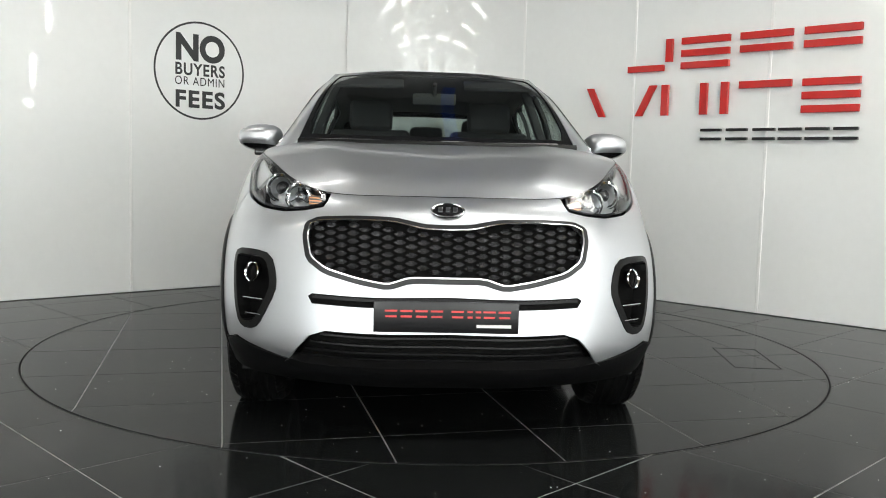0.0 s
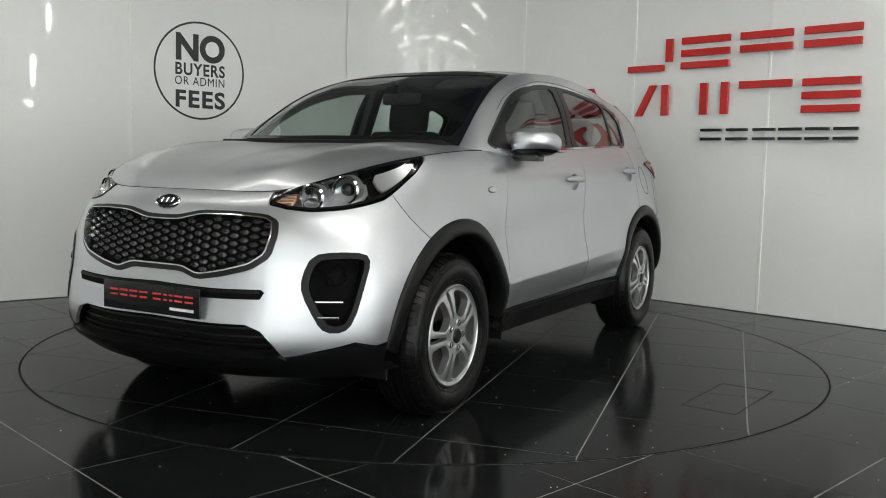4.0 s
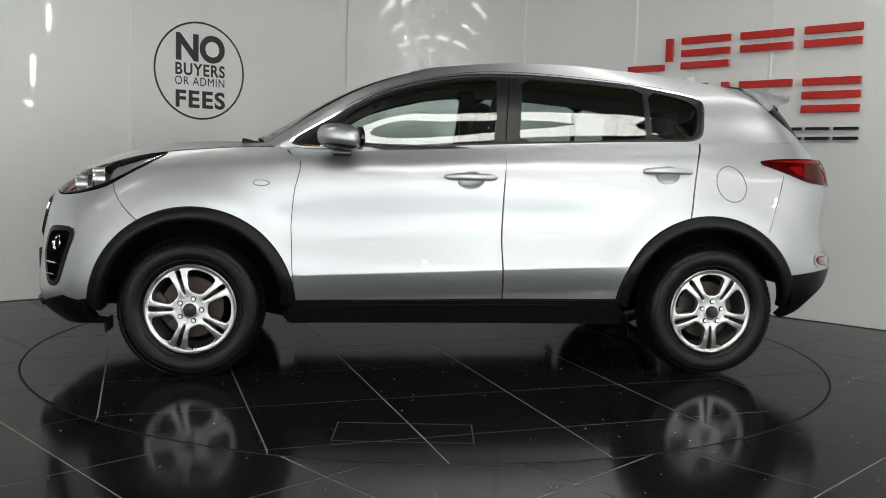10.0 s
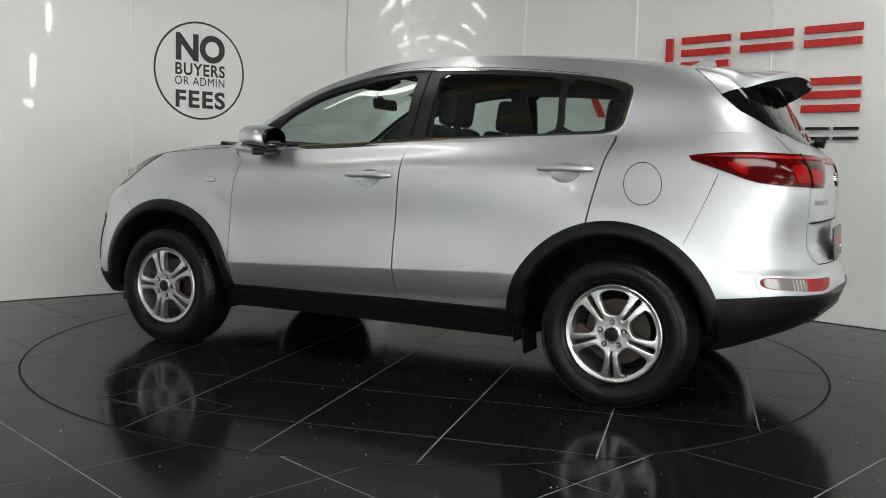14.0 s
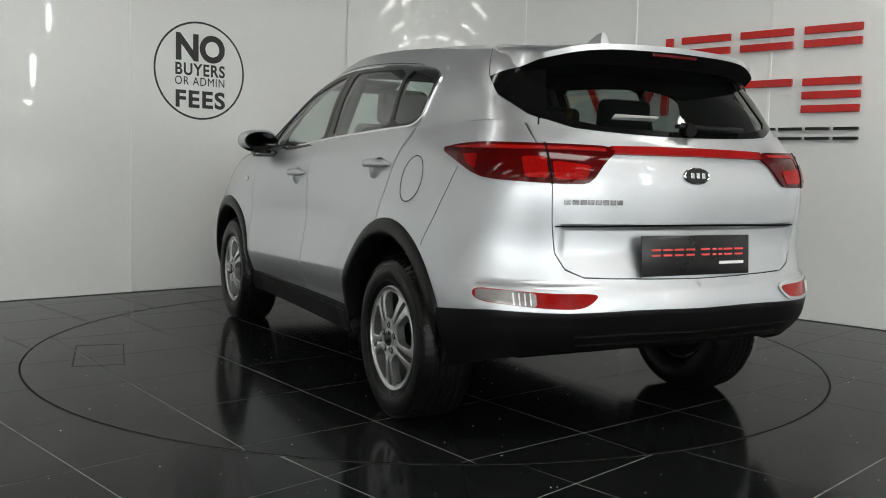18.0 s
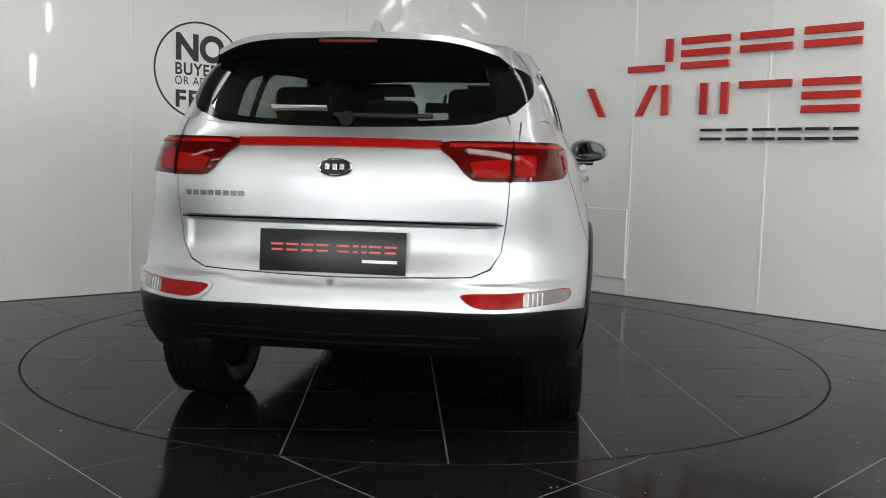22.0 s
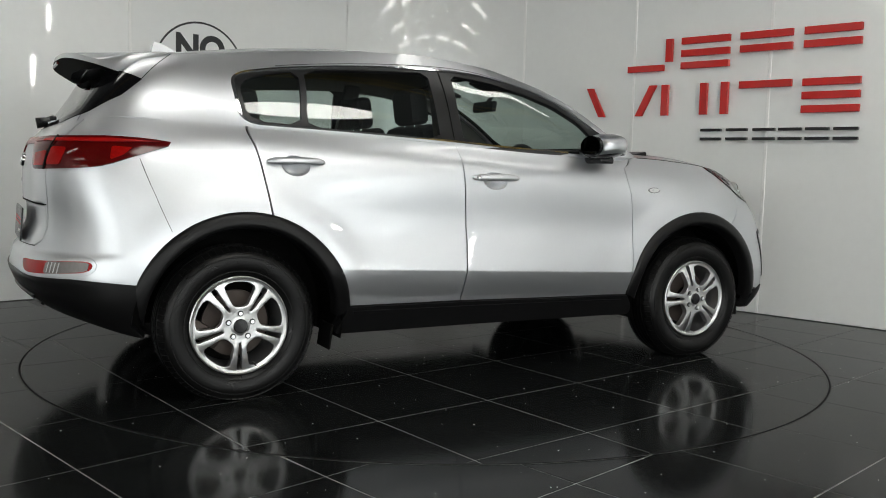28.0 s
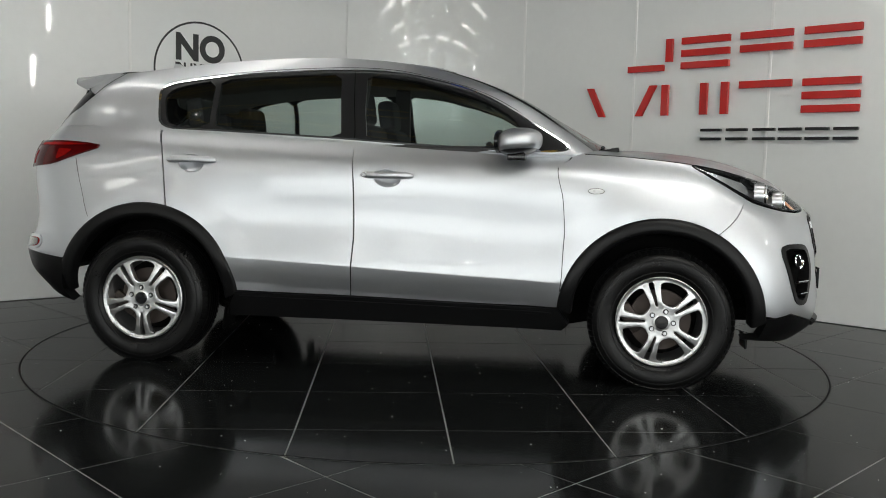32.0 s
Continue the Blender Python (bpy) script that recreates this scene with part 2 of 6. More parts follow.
def natural(knots, s):
    """The matrix of a natural cubic spline: values at s from values at the knots."""
    k = len(knots)
    h = np.diff(knots)
    A, B = np.eye(k), np.zeros((k, k))
    for i in range(1, k - 1):
        A[i, i - 1], A[i, i], A[i, i + 1] = h[i - 1], 2 * (h[i - 1] + h[i]), h[i]
        B[i, i - 1], B[i, i], B[i, i + 1] = 6 / h[i - 1], -6 / h[i - 1] - 6 / h[i], 6 / h[i]
    M = np.linalg.solve(A, B)
    i = np.clip(np.searchsorted(knots, s) - 1, 0, k - 2)
    a, b, H = knots[i + 1] - s, s - knots[i], h[i]
    out = np.zeros((len(s), k))
    r = np.arange(len(s))
    out[r, i] += a / H
    out[r, i + 1] += b / H
    out += (((a ** 3 / H - a * H) / 6)[:, None]) * M[i] + (((b ** 3 / H - b * H) / 6)[:, None]) * M[i + 1]
    return out


class Surf:
    """A smooth half-body surface through a net of points (columns, rows); u, v are lengths in metres along it."""

    def __init__(self, net=None, nu=420, nv=140, table=None, rows=None):
        if net is not None:
            net = np.array(net, float)
            # both ends lie on the centre line: carry the net on past them, mirrored
            net = np.concatenate([net[2:0:-1] * (1, -1, 1), net, net[-2:-4:-1] * (1, -1, 1)])
            ku = np.concatenate([[0], np.cumsum(np.linalg.norm(np.diff(net, axis=0), axis=2).mean(1))])
            self.ku = ku[2:-2] - ku[2]
            self.kv = np.concatenate([[0], np.cumsum(np.linalg.norm(np.diff(net, axis=1), axis=2).mean(0))])
            r0, r1 = rows or (0, net.shape[1] - 1)
            self.U, self.V = np.linspace(0, self.ku[-1], nu), np.linspace(self.kv[r0], self.kv[r1], nv)
            bu, bv = natural(ku - ku[2], self.U), natural(self.kv, self.V)
            self.P = np.einsum("ac,crk,br->abk", bu, net, bv)
            self.V = self.V - self.kv[r0]
        else:
            self.P = table
            nu, nv = table.shape[:2]
            self.U = np.linspace(0, np.linalg.norm(np.diff(table[:, nv // 2], axis=0), axis=1).sum(), nu)
            self.V = np.linspace(0, np.linalg.norm(np.diff(table[nu // 2], axis=0), axis=1).sum(), nv)
        n = np.cross(np.gradient(self.P, axis=0), np.gradient(self.P, axis=1))
        n[..., 1] *= np.abs(self.P[..., 1]) > 1e-4
        self.N = n / (np.linalg.norm(n, axis=2, keepdims=True) + 1e-12)
        self.L, self.H = self.U[-1], self.V[-1]

    def _mix(self, T, uv):
        uv = np.atleast_2d(uv)
        a = np.clip(uv[:, 0] / self.L, 0, 1) * (len(self.U) - 1)
        b = np.clip(uv[:, 1] / self.H, 0, 1) * (len(self.V) - 1)
        i, j = np.minimum(a.astype(int), len(self.U) - 2), np.minimum(b.astype(int), len(self.V) - 2)
        s, t = (a - i)[:, None], (b - j)[:, None]
        return T[i, j] * (1 - s) * (1 - t) + T[i + 1, j] * s * (1 - t) + T[i, j + 1] * (1 - s) * t + T[i + 1, j + 1] * s * t

    def at(self, uv):
        return self._mix(self.P, uv)

    def nor(self, uv):
        n = self._mix(self.N, uv)
        return n / (np.linalg.norm(n, axis=1, keepdims=True) + 1e-12)

    def find(self, kind, a, b):
        """u, v of a point: side 's' by (x, z), front 'f' and rear 'r' by (y, z)."""
        if kind == "s":
            d = (self.P[..., 0] - a) ** 2 + (self.P[..., 2] - b) ** 2
            ax = (0, 2)
        else:
            d = (self.P[..., 1] - a) ** 2 + (self.P[..., 2] - b) ** 2
            half = len(self.U) // 2
            d = d + (np.arange(len(self.U))[:, None] > half if kind == "f" else np.arange(len(self.U))[:, None] < half) * 9
            ax = (1, 2)
        i, j = np.unravel_index(np.argmin(d), d.shape)
        uv = np.array([self.U[i], self.V[j]])
        goal = np.array([a, b])
        for _ in range(4):
            p = self.at(uv)[0][list(ax)]
            e = 0.004
            J = np.stack([(self.at(uv + (e, 0))[0][list(ax)] - self.at(uv - (e, 0))[0][list(ax)]) / (2 * e),
                          (self.at(uv + (0, e))[0][list(ax)] - self.at(uv - (0, e))[0][list(ax)]) / (2 * e)], 1)
            if abs(np.linalg.det(J)) < 1e-3:
                break
            q = uv + np.clip(np.linalg.solve(J, goal - p), -0.02, 0.02)
            uv = np.clip(q, 0, (self.L, self.H))
        return uv

    def edge(self, kind, a, v=None):
        """u, v on the upper (or the given) edge at x = a ('s') or y = a ('f', 'r')."""
        v = self.H if v is None else v
        line = self.at(np.stack([self.U, np.full(len(self.U), v)], 1))
        d = np.abs(line[:, 0] - a) if kind == "s" else np.abs(line[:, 1] - a)
        half = len(self.U) // 2
        if kind == "f":
            d[half:] += 9
        elif kind == "r":
            d[:half] += 9
        return np.array([self.U[np.argmin(d)], v])

    def loop(self, pts):
        """A loop of (kind, a, b) points; kinds in capitals lie on the upper edge."""
        out = []
        for k, a, *b in pts:
            if k == "uv":
                out.append((a, b[0]))
            elif k in "SFR":
                out.append(self.edge(k.lower(), a))
            elif k in "xyq":
                out.append(self.edge({"x": "s", "y": "f", "q": "r"}[k], a, 0.0))
            else:
                out.append(self.find(k, a, b[0]))
        return np.array(out)


def skin(surf, loop, holes=(), off=0.0, thick=0.012, step=0.035, sides=(1,), seam=False, lines=()):
    """Vertices, faces and normals of a sheet over a loop on the surface. sides: 1 left, -1 right. seam: no rim where the halves meet."""
    v, f, border = fill(loop, holes, step, lines)
    P, N = surf.at(v), surf.nor(v)
    top = P + N * off
    V, F, NN = [], [], []
    for s in sides:
        k = len(V)
        flip = np.array([1, s, 1])
        V += list(top * flip)
        NN += list(N * flip)
        F += [tuple(k + i for i in (t if s > 0 else t[::-1])) for t in f]
        if thick <= 0:
            continue
        for i, j in border:
            if seam and abs(top[i][1]) < 0.004 and abs(top[j][1]) < 0.004:
                continue
            k = len(V)
            a, b = top[i], top[j]
            quad = [a, b, b - N[j] * thick, a - N[i] * thick]
            rn = np.cross(b - a, N[i])
            rn = rn / (np.linalg.norm(rn) + 1e-9)
            V += [q * flip for q in quad]
            NN += [rn * flip] * 4
            F.append((k + 3, k + 2, k + 1, k) if s > 0 else (k, k + 1, k + 2, k + 3))
    return V, F, NN


def sheet(name, surf, loop, material, parent, holes=(), off=0.0, thick=0.012, step=0.035, sides=(1,), seam=False, label="", lines=()):
    V, F, NN = skin(surf, loop, holes, off, thick, step, sides, seam, lines)
    return mesh_ob(name, V, F, material, parent, label, NN)


# ---- the room ----
CORNER = Vector((0.03, 3.87, 0))
LEFT_DIR = Vector((-0.764, -0.645, 0)).normalized()
RIGHT_DIR = Vector((0.720, -0.694, 0)).normalized()
ROOM_H = 5.6
PANEL_H = 3.2
DISC_R = 2.24


def wall_frame(origin, along):
    """A frame on a wall: x along it, y into the room, z up."""
    x = along.normalized()
    z = Vector((0, 0, 1))
    y = z.cross(x)
    return Matrix(((x.x, y.x, z.x, origin.x), (x.y, y.y, z.y, origin.y), (x.z, y.z, z.z, origin.z), (0, 0, 0, 1)))


def panel_wall(name, m, length, joints, side):
    """A wall of tall glossy panels with narrow joint strips; the room is on the local y side given."""
    wall = part(name, box_bm(length - BEND, 0.12, PANEL_H, m @ pose((length + BEND) / 2, -0.09 * side, PANEL_H / 2)), PLASTER, None)
    part("upper_cladding", box_bm(length - BEND, 0.12, ROOM_H - PANEL_H, m @ pose((length + BEND) / 2, -0.09 * side, (ROOM_H + PANEL_H) / 2)), ROOF_SHEET, wall, "dark grey sheet above the panels")
    tagged(wall, "white showroom wall of tall glossy panels", "wall", kind="structure")
    xs = [BEND, *joints[joints[0] == BEND:], length]
    for a, b in zip(xs, xs[1:]):
        bm = box_bm(b - a - 0.006, 0.03, PANEL_H - 0.004, m @ pose((a + b) / 2, -0.015 * side, PANEL_H / 2 + 0.002), 0.003, 1)
        part("wall_panel", bm, WALL, wall)
    for a in joints:
        part("joint_strip", box_bm(0.022, 0.008, PANEL_H - 0.01, m @ pose(a, 0.004 * side, PANEL_H / 2), 0.003, 1), JOINT, wall)
    return wall


BEND = 1.12
LEFT_M = wall_frame(CORNER, LEFT_DIR)
RIGHT_M = wall_frame(CORNER, RIGHT_DIR)
panel_wall("wall_left", LEFT_M, 11.0, [3.185, 5.57, 7.95, 10.3], 1)
panel_wall("wall_right", RIGHT_M, 11.0, [1.12, 2.305, 3.48, 4.66, 5.84, 7.02, 8.2, 9.4], -1)


def curved_corner():
    """The smooth bend that joins the two panelled walls."""
    a, b = LEFT_M @ Vector((BEND, 0, 0)), RIGHT_M @ Vector((BEND, 0, 0))
    half = math.acos(max(-1, min(1, LEFT_DIR.dot(RIGHT_DIR)))) / 2
    r = BEND * math.tan(half)
    mid = (LEFT_DIR + RIGHT_DIR).normalized()
    c = CORNER + mid * (BEND / math.cos(half))
    a0 = math.atan2(a.y - c.y, a.x - c.x)
    a1 = math.atan2(b.y - c.y, b.x - c.x)
    n = 40

    def bend(z0, z1):
        bm = bmesh.new()
        rows = []
        for k in range(n + 1):
            t = a0 + (a1 - a0) * k / n
            rows.append([bm.verts.new((c.x + q * math.cos(t), c.y + q * math.sin(t), z)) for q, z in ((r, z0), (r, z1), (r + 0.12, z1), (r + 0.12, z0))])
        for p, q in zip(rows, rows[1:]):
            for j in range(4):
                bm.faces.new((p[j], p[(j + 1) % 4], q[(j + 1) % 4], q[j]))
        return bm

    corner = part("wall_corner", bend(0.002, PANEL_H), WALL, None, "", 30)
    tagged(corner, "white glossy curved wall corner", "wall", kind="structure")
    part("upper_cladding", bend(PANEL_H, ROOM_H), ROOF_SHEET, corner, "dark grey sheet above the panels", 30)


curved_corner()

# low access hatch against the right-hand wall joint
hatch = part("wall_hatch", box_bm(0.62, 0.022, 0.60, RIGHT_M @ pose(1.99, -0.012, 0.45), 0.004, 1), WALL, None)
tagged(hatch, "white access hatch panel low on the wall", "hatch", kind="structure")

# plain walls and roof that close the hall
LEFT_END = LEFT_M @ Vector((11.0, 0, 0))
RIGHT_END = RIGHT_M @ Vector((11.0, 0, 0))
BACK_Y = -13.6
p = LEFT_END
w = part("wall_west", box_bm(0.15, p.y - BACK_Y + 0.4, ROOM_H, pose(p.x - 0.1, (p.y + BACK_Y) / 2, ROOM_H / 2)), PLASTER, None)
tagged(w, "plain white side wall of the hall", "wall", kind="structure")


def east_wall(x, y0, y1, w0, w1, z0, z1):
    """The side wall to the right, with one wide window added to let in light."""
    wall = part("wall_east", box_bm(0.15, y1 - y0, z0, pose(x, (y0 + y1) / 2, z0 / 2)), PLASTER, None)
    tagged(wall, "white side wall with a wide window added for light", "wall", kind="structure")
    part("lintel", box_bm(0.15, y1 - y0, ROOM_H - z1, pose(x, (y0 + y1) / 2, (ROOM_H + z1) / 2)), PLASTER, wall)
    for a, b in ((y0, w0), (w1, y1)):
        part("pier", box_bm(0.15, b - a, z1 - z0, pose(x, (a + b) / 2, (z0 + z1) / 2)), PLASTER, wall)
    for k in range(1, 4):
        part("mullion", box_bm(0.08, 0.06, z1 - z0, pose(x, w0 + (w1 - w0) * k / 4, (z0 + z1) / 2)), TRIM, wall)
    card = part("backdrop", box_bm(0.02, w1 - w0 + 5, 6, pose(x + 1.2, (w0 + w1) / 2, 2.6)), SKY_GLOW, None)
    tagged(card, "glowing card outside the added side window", "sky", kind="structure")


east_wall(RIGHT_END.x + 0.1, BACK_Y - 0.2, RIGHT_END.y + 0.2, -11.6, -7.2, 0.5, 3.3)
X0, X1 = LEFT_END.x - 0.2, RIGHT_END.x + 0.2


def shop_front():
    """The back wall with a long glazed front and a row of high windows."""
    wall = part("wall_south", box_bm(X1 - X0, 0.15, 0.15, pose((X0 + X1) / 2, BACK_Y, 0.075)), PLASTER, None)
    tagged(wall, "white wall with a long glazed shop front", "wall", kind="structure")
    part("lintel", box_bm(X1 - X0, 0.15, 0.55, pose((X0 + X1) / 2, BACK_Y, 3.425)), PLASTER, wall)
    part("lintel", box_bm(X1 - X0, 0.15, 0.9, pose((X0 + X1) / 2, BACK_Y, 5.15)), PLASTER, wall)
    xs = [X0, -6.2, -5.2, -4.6, -3.6, -0.9, -0.3, 0.3, 0.9, 3.6, 4.6, 5.2, 6.2, X1]
    for k in range(0, len(xs) - 1, 2):
        part("pier", box_bm(xs[k + 1] - xs[k], 0.15, 1.0, pose((xs[k] + xs[k + 1]) / 2, BACK_Y, 4.2)), PLASTER, wall)
    for a, b in ((X0, -7.8), (7.8, X1)):
        part("pier", box_bm(b - a, 0.15, 3.0, pose((a + b) / 2, BACK_Y, 1.65)), PLASTER, wall)
    for k in range(1, 13):
        part("mullion", box_bm(0.06, 0.08, 3.0, pose(-7.8 + 1.2 * k, BACK_Y, 1.65)), TRIM, wall)
    sky_card = part("backdrop", box_bm(X1 - X0 + 4, 0.02, 6, pose((X0 + X1) / 2, BACK_Y - 1.2, 2.6)), SKY_GLOW, None)
    tagged(sky_card, "bright overcast daylight outside the windows", "sky", kind="structure")


shop_front()
ceiling = part("ceiling", box_bm(X1 - X0 + 0.3, 18.4, 0.1, pose((X0 + X1) / 2, -4.7, ROOM_H + 0.05)), ROOF_SHEET, None)
tagged(ceiling, "dark grey sheet roof of the hall", "ceiling", kind="structure")


def truss(y):
    t = part("roof_truss", box_bm(X1 - X0 - 0.4, 0.1, 0.12, pose((X0 + X1) / 2, y, ROOM_H - 0.08)), YELLOW, None)
    tagged(t, "yellow steel roof truss under the ceiling", "truss", group="roof trusses")
    part("lower_chord", box_bm(X1 - X0 - 0.4, 0.1, 0.1, pose((X0 + X1) / 2, y, ROOM_H - 0.9)), YELLOW, t)
    n = 10
    w = (X1 - X0 - 0.6) / n
    for i in range(n):
        x = X0 + 0.3 + w * (i + 0.5)
        ang = math.degrees(math.atan2(0.8, w)) * (1 if i % 2 else -1)
        part("web_bar", box_bm(math.hypot(w, 0.8), 0.05, 0.05, pose(x, y, ROOM_H - 0.49, 0, -ang, 0)), YELLOW, t)
    return t


for ty in (-11.2, -8.4, -5.4, -2.2):
    truss(ty)
girder = part("roof_girder", box_bm(0.16, 4.0, 0.02, pose(0.3, 1.2, ROOM_H - 1.0)), BLUE, None)
tagged(girder, "blue painted steel roof girder", "girder")
part("web", box_bm(0.02, 4.0, 0.20, pose(0.3, 1.2, ROOM_H - 1.11)), BLUE, girder)
part("lower_flange", box_bm(0.16, 4.0, 0.02, pose(0.3, 1.2, ROOM_H - 1.22)), BLUE, girder)
for gy in (-0.6, 2.8):
    part("hanger", box_bm(0.05, 0.05, 0.99, pose(0.3, gy, ROOM_H - 0.495)), BLUE, girder)


def batten(x, y, z, length, rz, width=0.30):
    b = new("ceiling_light")
    b.matrix_world = pose(x, y, z, 0, 0, rz)
    tagged(b, "white linear ceiling light with glowing diffuser", "light", group="ceiling lights")
    part("light_body", box_bm(length, width, 0.05, pose(0, 0, 0.035), 0.008, 1), BATTEN, b)
    part("diffuser", box_bm(length - 0.05, width - 0.03, 0.035, pose(0, 0, -0.01), 0.01, 2), TUBE, b)
    for s in (-1, 1):
        part("hanger", cyl_bm(0.004, 0.004, ROOM_H - z - 0.06, pose(s * length * 0.4, 0, (ROOM_H - z) / 2 + 0.03), 6), GAP_AND_HANGER, b)
    return b


for bx, by in ((-5.8, -4.4), (5.8, -4.4), (-5.8, -7.4), (5.8, -7.4), (-5.8, -10.4), (-1.9, -10.4), (1.9, -10.4), (5.8, -10.4), (-2.6, -0.9), (2.6, -0.9)):
    batten(bx, by, 4.35, 2.6, 0)
# the wide light box over the place of the camera
batten(2.0, -4.65, 4.35, 3.6, 0, 1.0)


def spot(x, y, z, aim, w=0.12, h=0.12):
    """A small floodlight on a short arm."""
    m = look((x, y, z), aim)
    f = new("floodlight")
    f.matrix_world = m
    tagged(f, "small white floodlight on a short arm", "light", group="floodlights")
    part("lamp_body", box_bm(w + 0.04, h + 0.04, 0.06, pose(0, 0, 0.03), 0.01, 2), BATTEN, f)
    part("lamp_face", box_bm(w, h, 0.006, pose(0, 0, -0.003), 0.002, 1), SPOT, f)
    part("arm", cyl_bm(0.012, 0.012, 0.36, pose(0, 0, 0.22), 10), BATTEN, f)


for sx, sy, sz, sw, sh in ((7.75, -5.4, 3.9, .05, .5), (7.75, -5.75, 2.85, .08, .55), (7.75, -5.85, 2.2, .14, .06), (7.75, -11.9, 3.45, .05, .2), (6.76, -13.42, 5.15, .06, .5), (6.8, -13.42, 4.5, .06, .25),
                           (6.82, -13.42, 3.4, .14, .3), (2.7, -13.42, 3.45, .12, .12), (-2.7, -13.42, 3.45, .12, .12), (-8.1, -8.5, 3.7, .12, .12)):
    spot(sx, sy, sz, (0, 0.5, 1.0), sw, sh)


# ---- floor ----
slab = part("floor", box_bm(X1 - X0 + 0.2, 18.6, 0.1, pose((X0 + X1) / 2, -4.7, -0.0514)), GROUT, None)
tagged(slab, "dark polished stone tile floor with pale joints", "floor", kind="structure")


def tile_mesh(name, loop, z=0.0, depth=0.0075, step=9.0):
    """A flat tile over a convex or arc-cut loop, counter-clockwise."""
    loop = list(loop)
    n = len(loop)
    verts = [(x, y, z) for x, y in loop] + [(x, y, z - depth) for x, y in loop]
    faces = [tuple(range(n))] + [(i, n + i, n + (i + 1) % n, (i + 1) % n) for i in range(n)]
    me = bpy.data.meshes.new(name)
    me.from_pydata(verts, [], faces)
    me.materials.append(TILE)
    return me


def cut_by_disc(sq, radius, outside):
    """The part of a square outside (or inside) the round, as loops."""
    pts = resample(sq, 0.02)
    r = np.hypot(*pts.T)
    keep = r > radius if outside else r < radius
    if keep.all():
        return [np.array(sq)]
    if not keep.any():
        return []
    n = len(pts)
    runs, out = [], []
    start = next(i for i in range(n) if keep[i] and not keep[i - 1])
    i = 0
    while i < n:
        k = (start + i) % n
        if keep[k]:
            run = []
            while i < n and keep[(start + i) % n]:
                run.append(pts[(start + i) % n])
                i += 1
            runs.append(run)
        else:
            i += 1
    def snap(p):
        return p * radius / np.hypot(*p)
    for run in runs:
        if len(run) < 3:
            continue
        a0, a1 = math.atan2(run[-1][1], run[-1][0]), math.atan2(run[0][1], run[0][0])
        d = (a1 - a0 + math.pi) % (2 * math.pi) - math.pi
        m = max(2, int(abs(d) / 0.03))
        arc = [np.array((radius * math.cos(a0 + d * j / m), radius * math.sin(a0 + d * j / m))) for j in range(m + 1)]
        if len(runs) > 1:
            continue
        corners = [p for p in run if min(np.hypot(*(p - np.array(c))) for c in sq) < 1e-6]
        out.append(np.array(corners + arc) if corners else np.array(run + arc))
    return out


def square(cx, cy, half, ang):
    c, s = math.cos(ang), math.sin(ang)
    return [(cx + c * a - s * b, cy + s * a + c * b) for a, b in ((-half, -half), (half, -half), (half, half), (-half, half))]


def lay_tiles(parent, angle, off_a, off_b, span, radius, outside, limit, pitch=0.6):
    a_dir = np.array((math.cos(angle), math.sin(angle)))
    b_dir = np.array((-math.sin(angle), math.cos(angle)))
    half = pitch / 2 - 0.0032
    whole = tile_mesh("tile", square(0, 0, half, angle))
    for i in range(-span, span):
        for j in range(-span, span):
            c = a_dir * (off_a + pitch * (i + 0.5)) + b_dir * (off_b + pitch * (j + 0.5))
            if not limit(*c):
                continue
            sq = square(*c, half, angle)
            for loop in cut_by_disc(sq, radius, outside):
                if len(loop) == 4 and np.allclose(loop, sq):
                    ob = new("tile", whole)
                    ob.location = (c[0], c[1], 0)
                else:
                    ob = new("tile", tile_mesh("tile", loop))
                ob.parent = parent


def wall_side(x, y, margin):
    p = Vector((x, y, 0)) - CORNER
    left_n, right_n = Vector((LEFT_DIR.y, -LEFT_DIR.x, 0)), Vector((-RIGHT_DIR.y, RIGHT_DIR.x, 0))
    if left_n.y > 0:
        left_n = -left_n
    if right_n.y > 0:
        right_n = -right_n
    return p.dot(left_n) > margin and p.dot(right_n) > margin


def near_floor(x, y):
    return wall_side(x, y, -0.42) and abs(x) < 4.9 and -5.9 < y


lay_tiles(slab, radians(43.8), -1.895, -0.89, 13, DISC_R + 0.006, True, near_floor)



def rest_of_floor(angle, off_a, off_b):
    """The same tiles over the rest of the hall, joined."""
    a_dir, b_dir = np.array((math.cos(angle), math.sin(angle))), np.array((-math.sin(angle), math.cos(angle)))
    verts, faces = [], []
    for i in range(-34, 34):
        for j in range(-34, 34):
            c = a_dir * (off_a + 0.6 * (i + 0.5)) + b_dir * (off_b + 0.6 * (j + 0.5))
            if near_floor(*c) or not (X0 - 0.3 < c[0] < X1 + 0.3 and BACK_Y - 0.3 < c[1] and wall_side(c[0], c[1], -0.42)):
                continue
            k = len(verts)
            verts += [(x, y, z) for z in (0.0, -0.0075) for x, y in square(*c, 0.2968, angle)]
            faces += [(k, k + 1, k + 2, k + 3)] + [(k + q, k + 4 + q, k + 4 + (q + 1) % 4, k + (q + 1) % 4) for q in range(4)]
    return tagged(mesh_ob("tile_field", verts, faces, TILE, slab), kind="stuff")


rest_of_floor(radians(43.8), -1.895, -0.89)

turntable = part("turntable", cyl_bm(DISC_R - 0.003, DISC_R - 0.003, 0.04, pose(0, 0, -0.0213), 128), GROUT, None)
tagged(turntable, "round tiled turntable set flush in the floor", "turntable")
lay_tiles(turntable, radians(11.3), 0.0, 0.0, 6, DISC_R - 0.006, False, lambda x, y: math.hypot(x, y) < 2.7, 0.608)
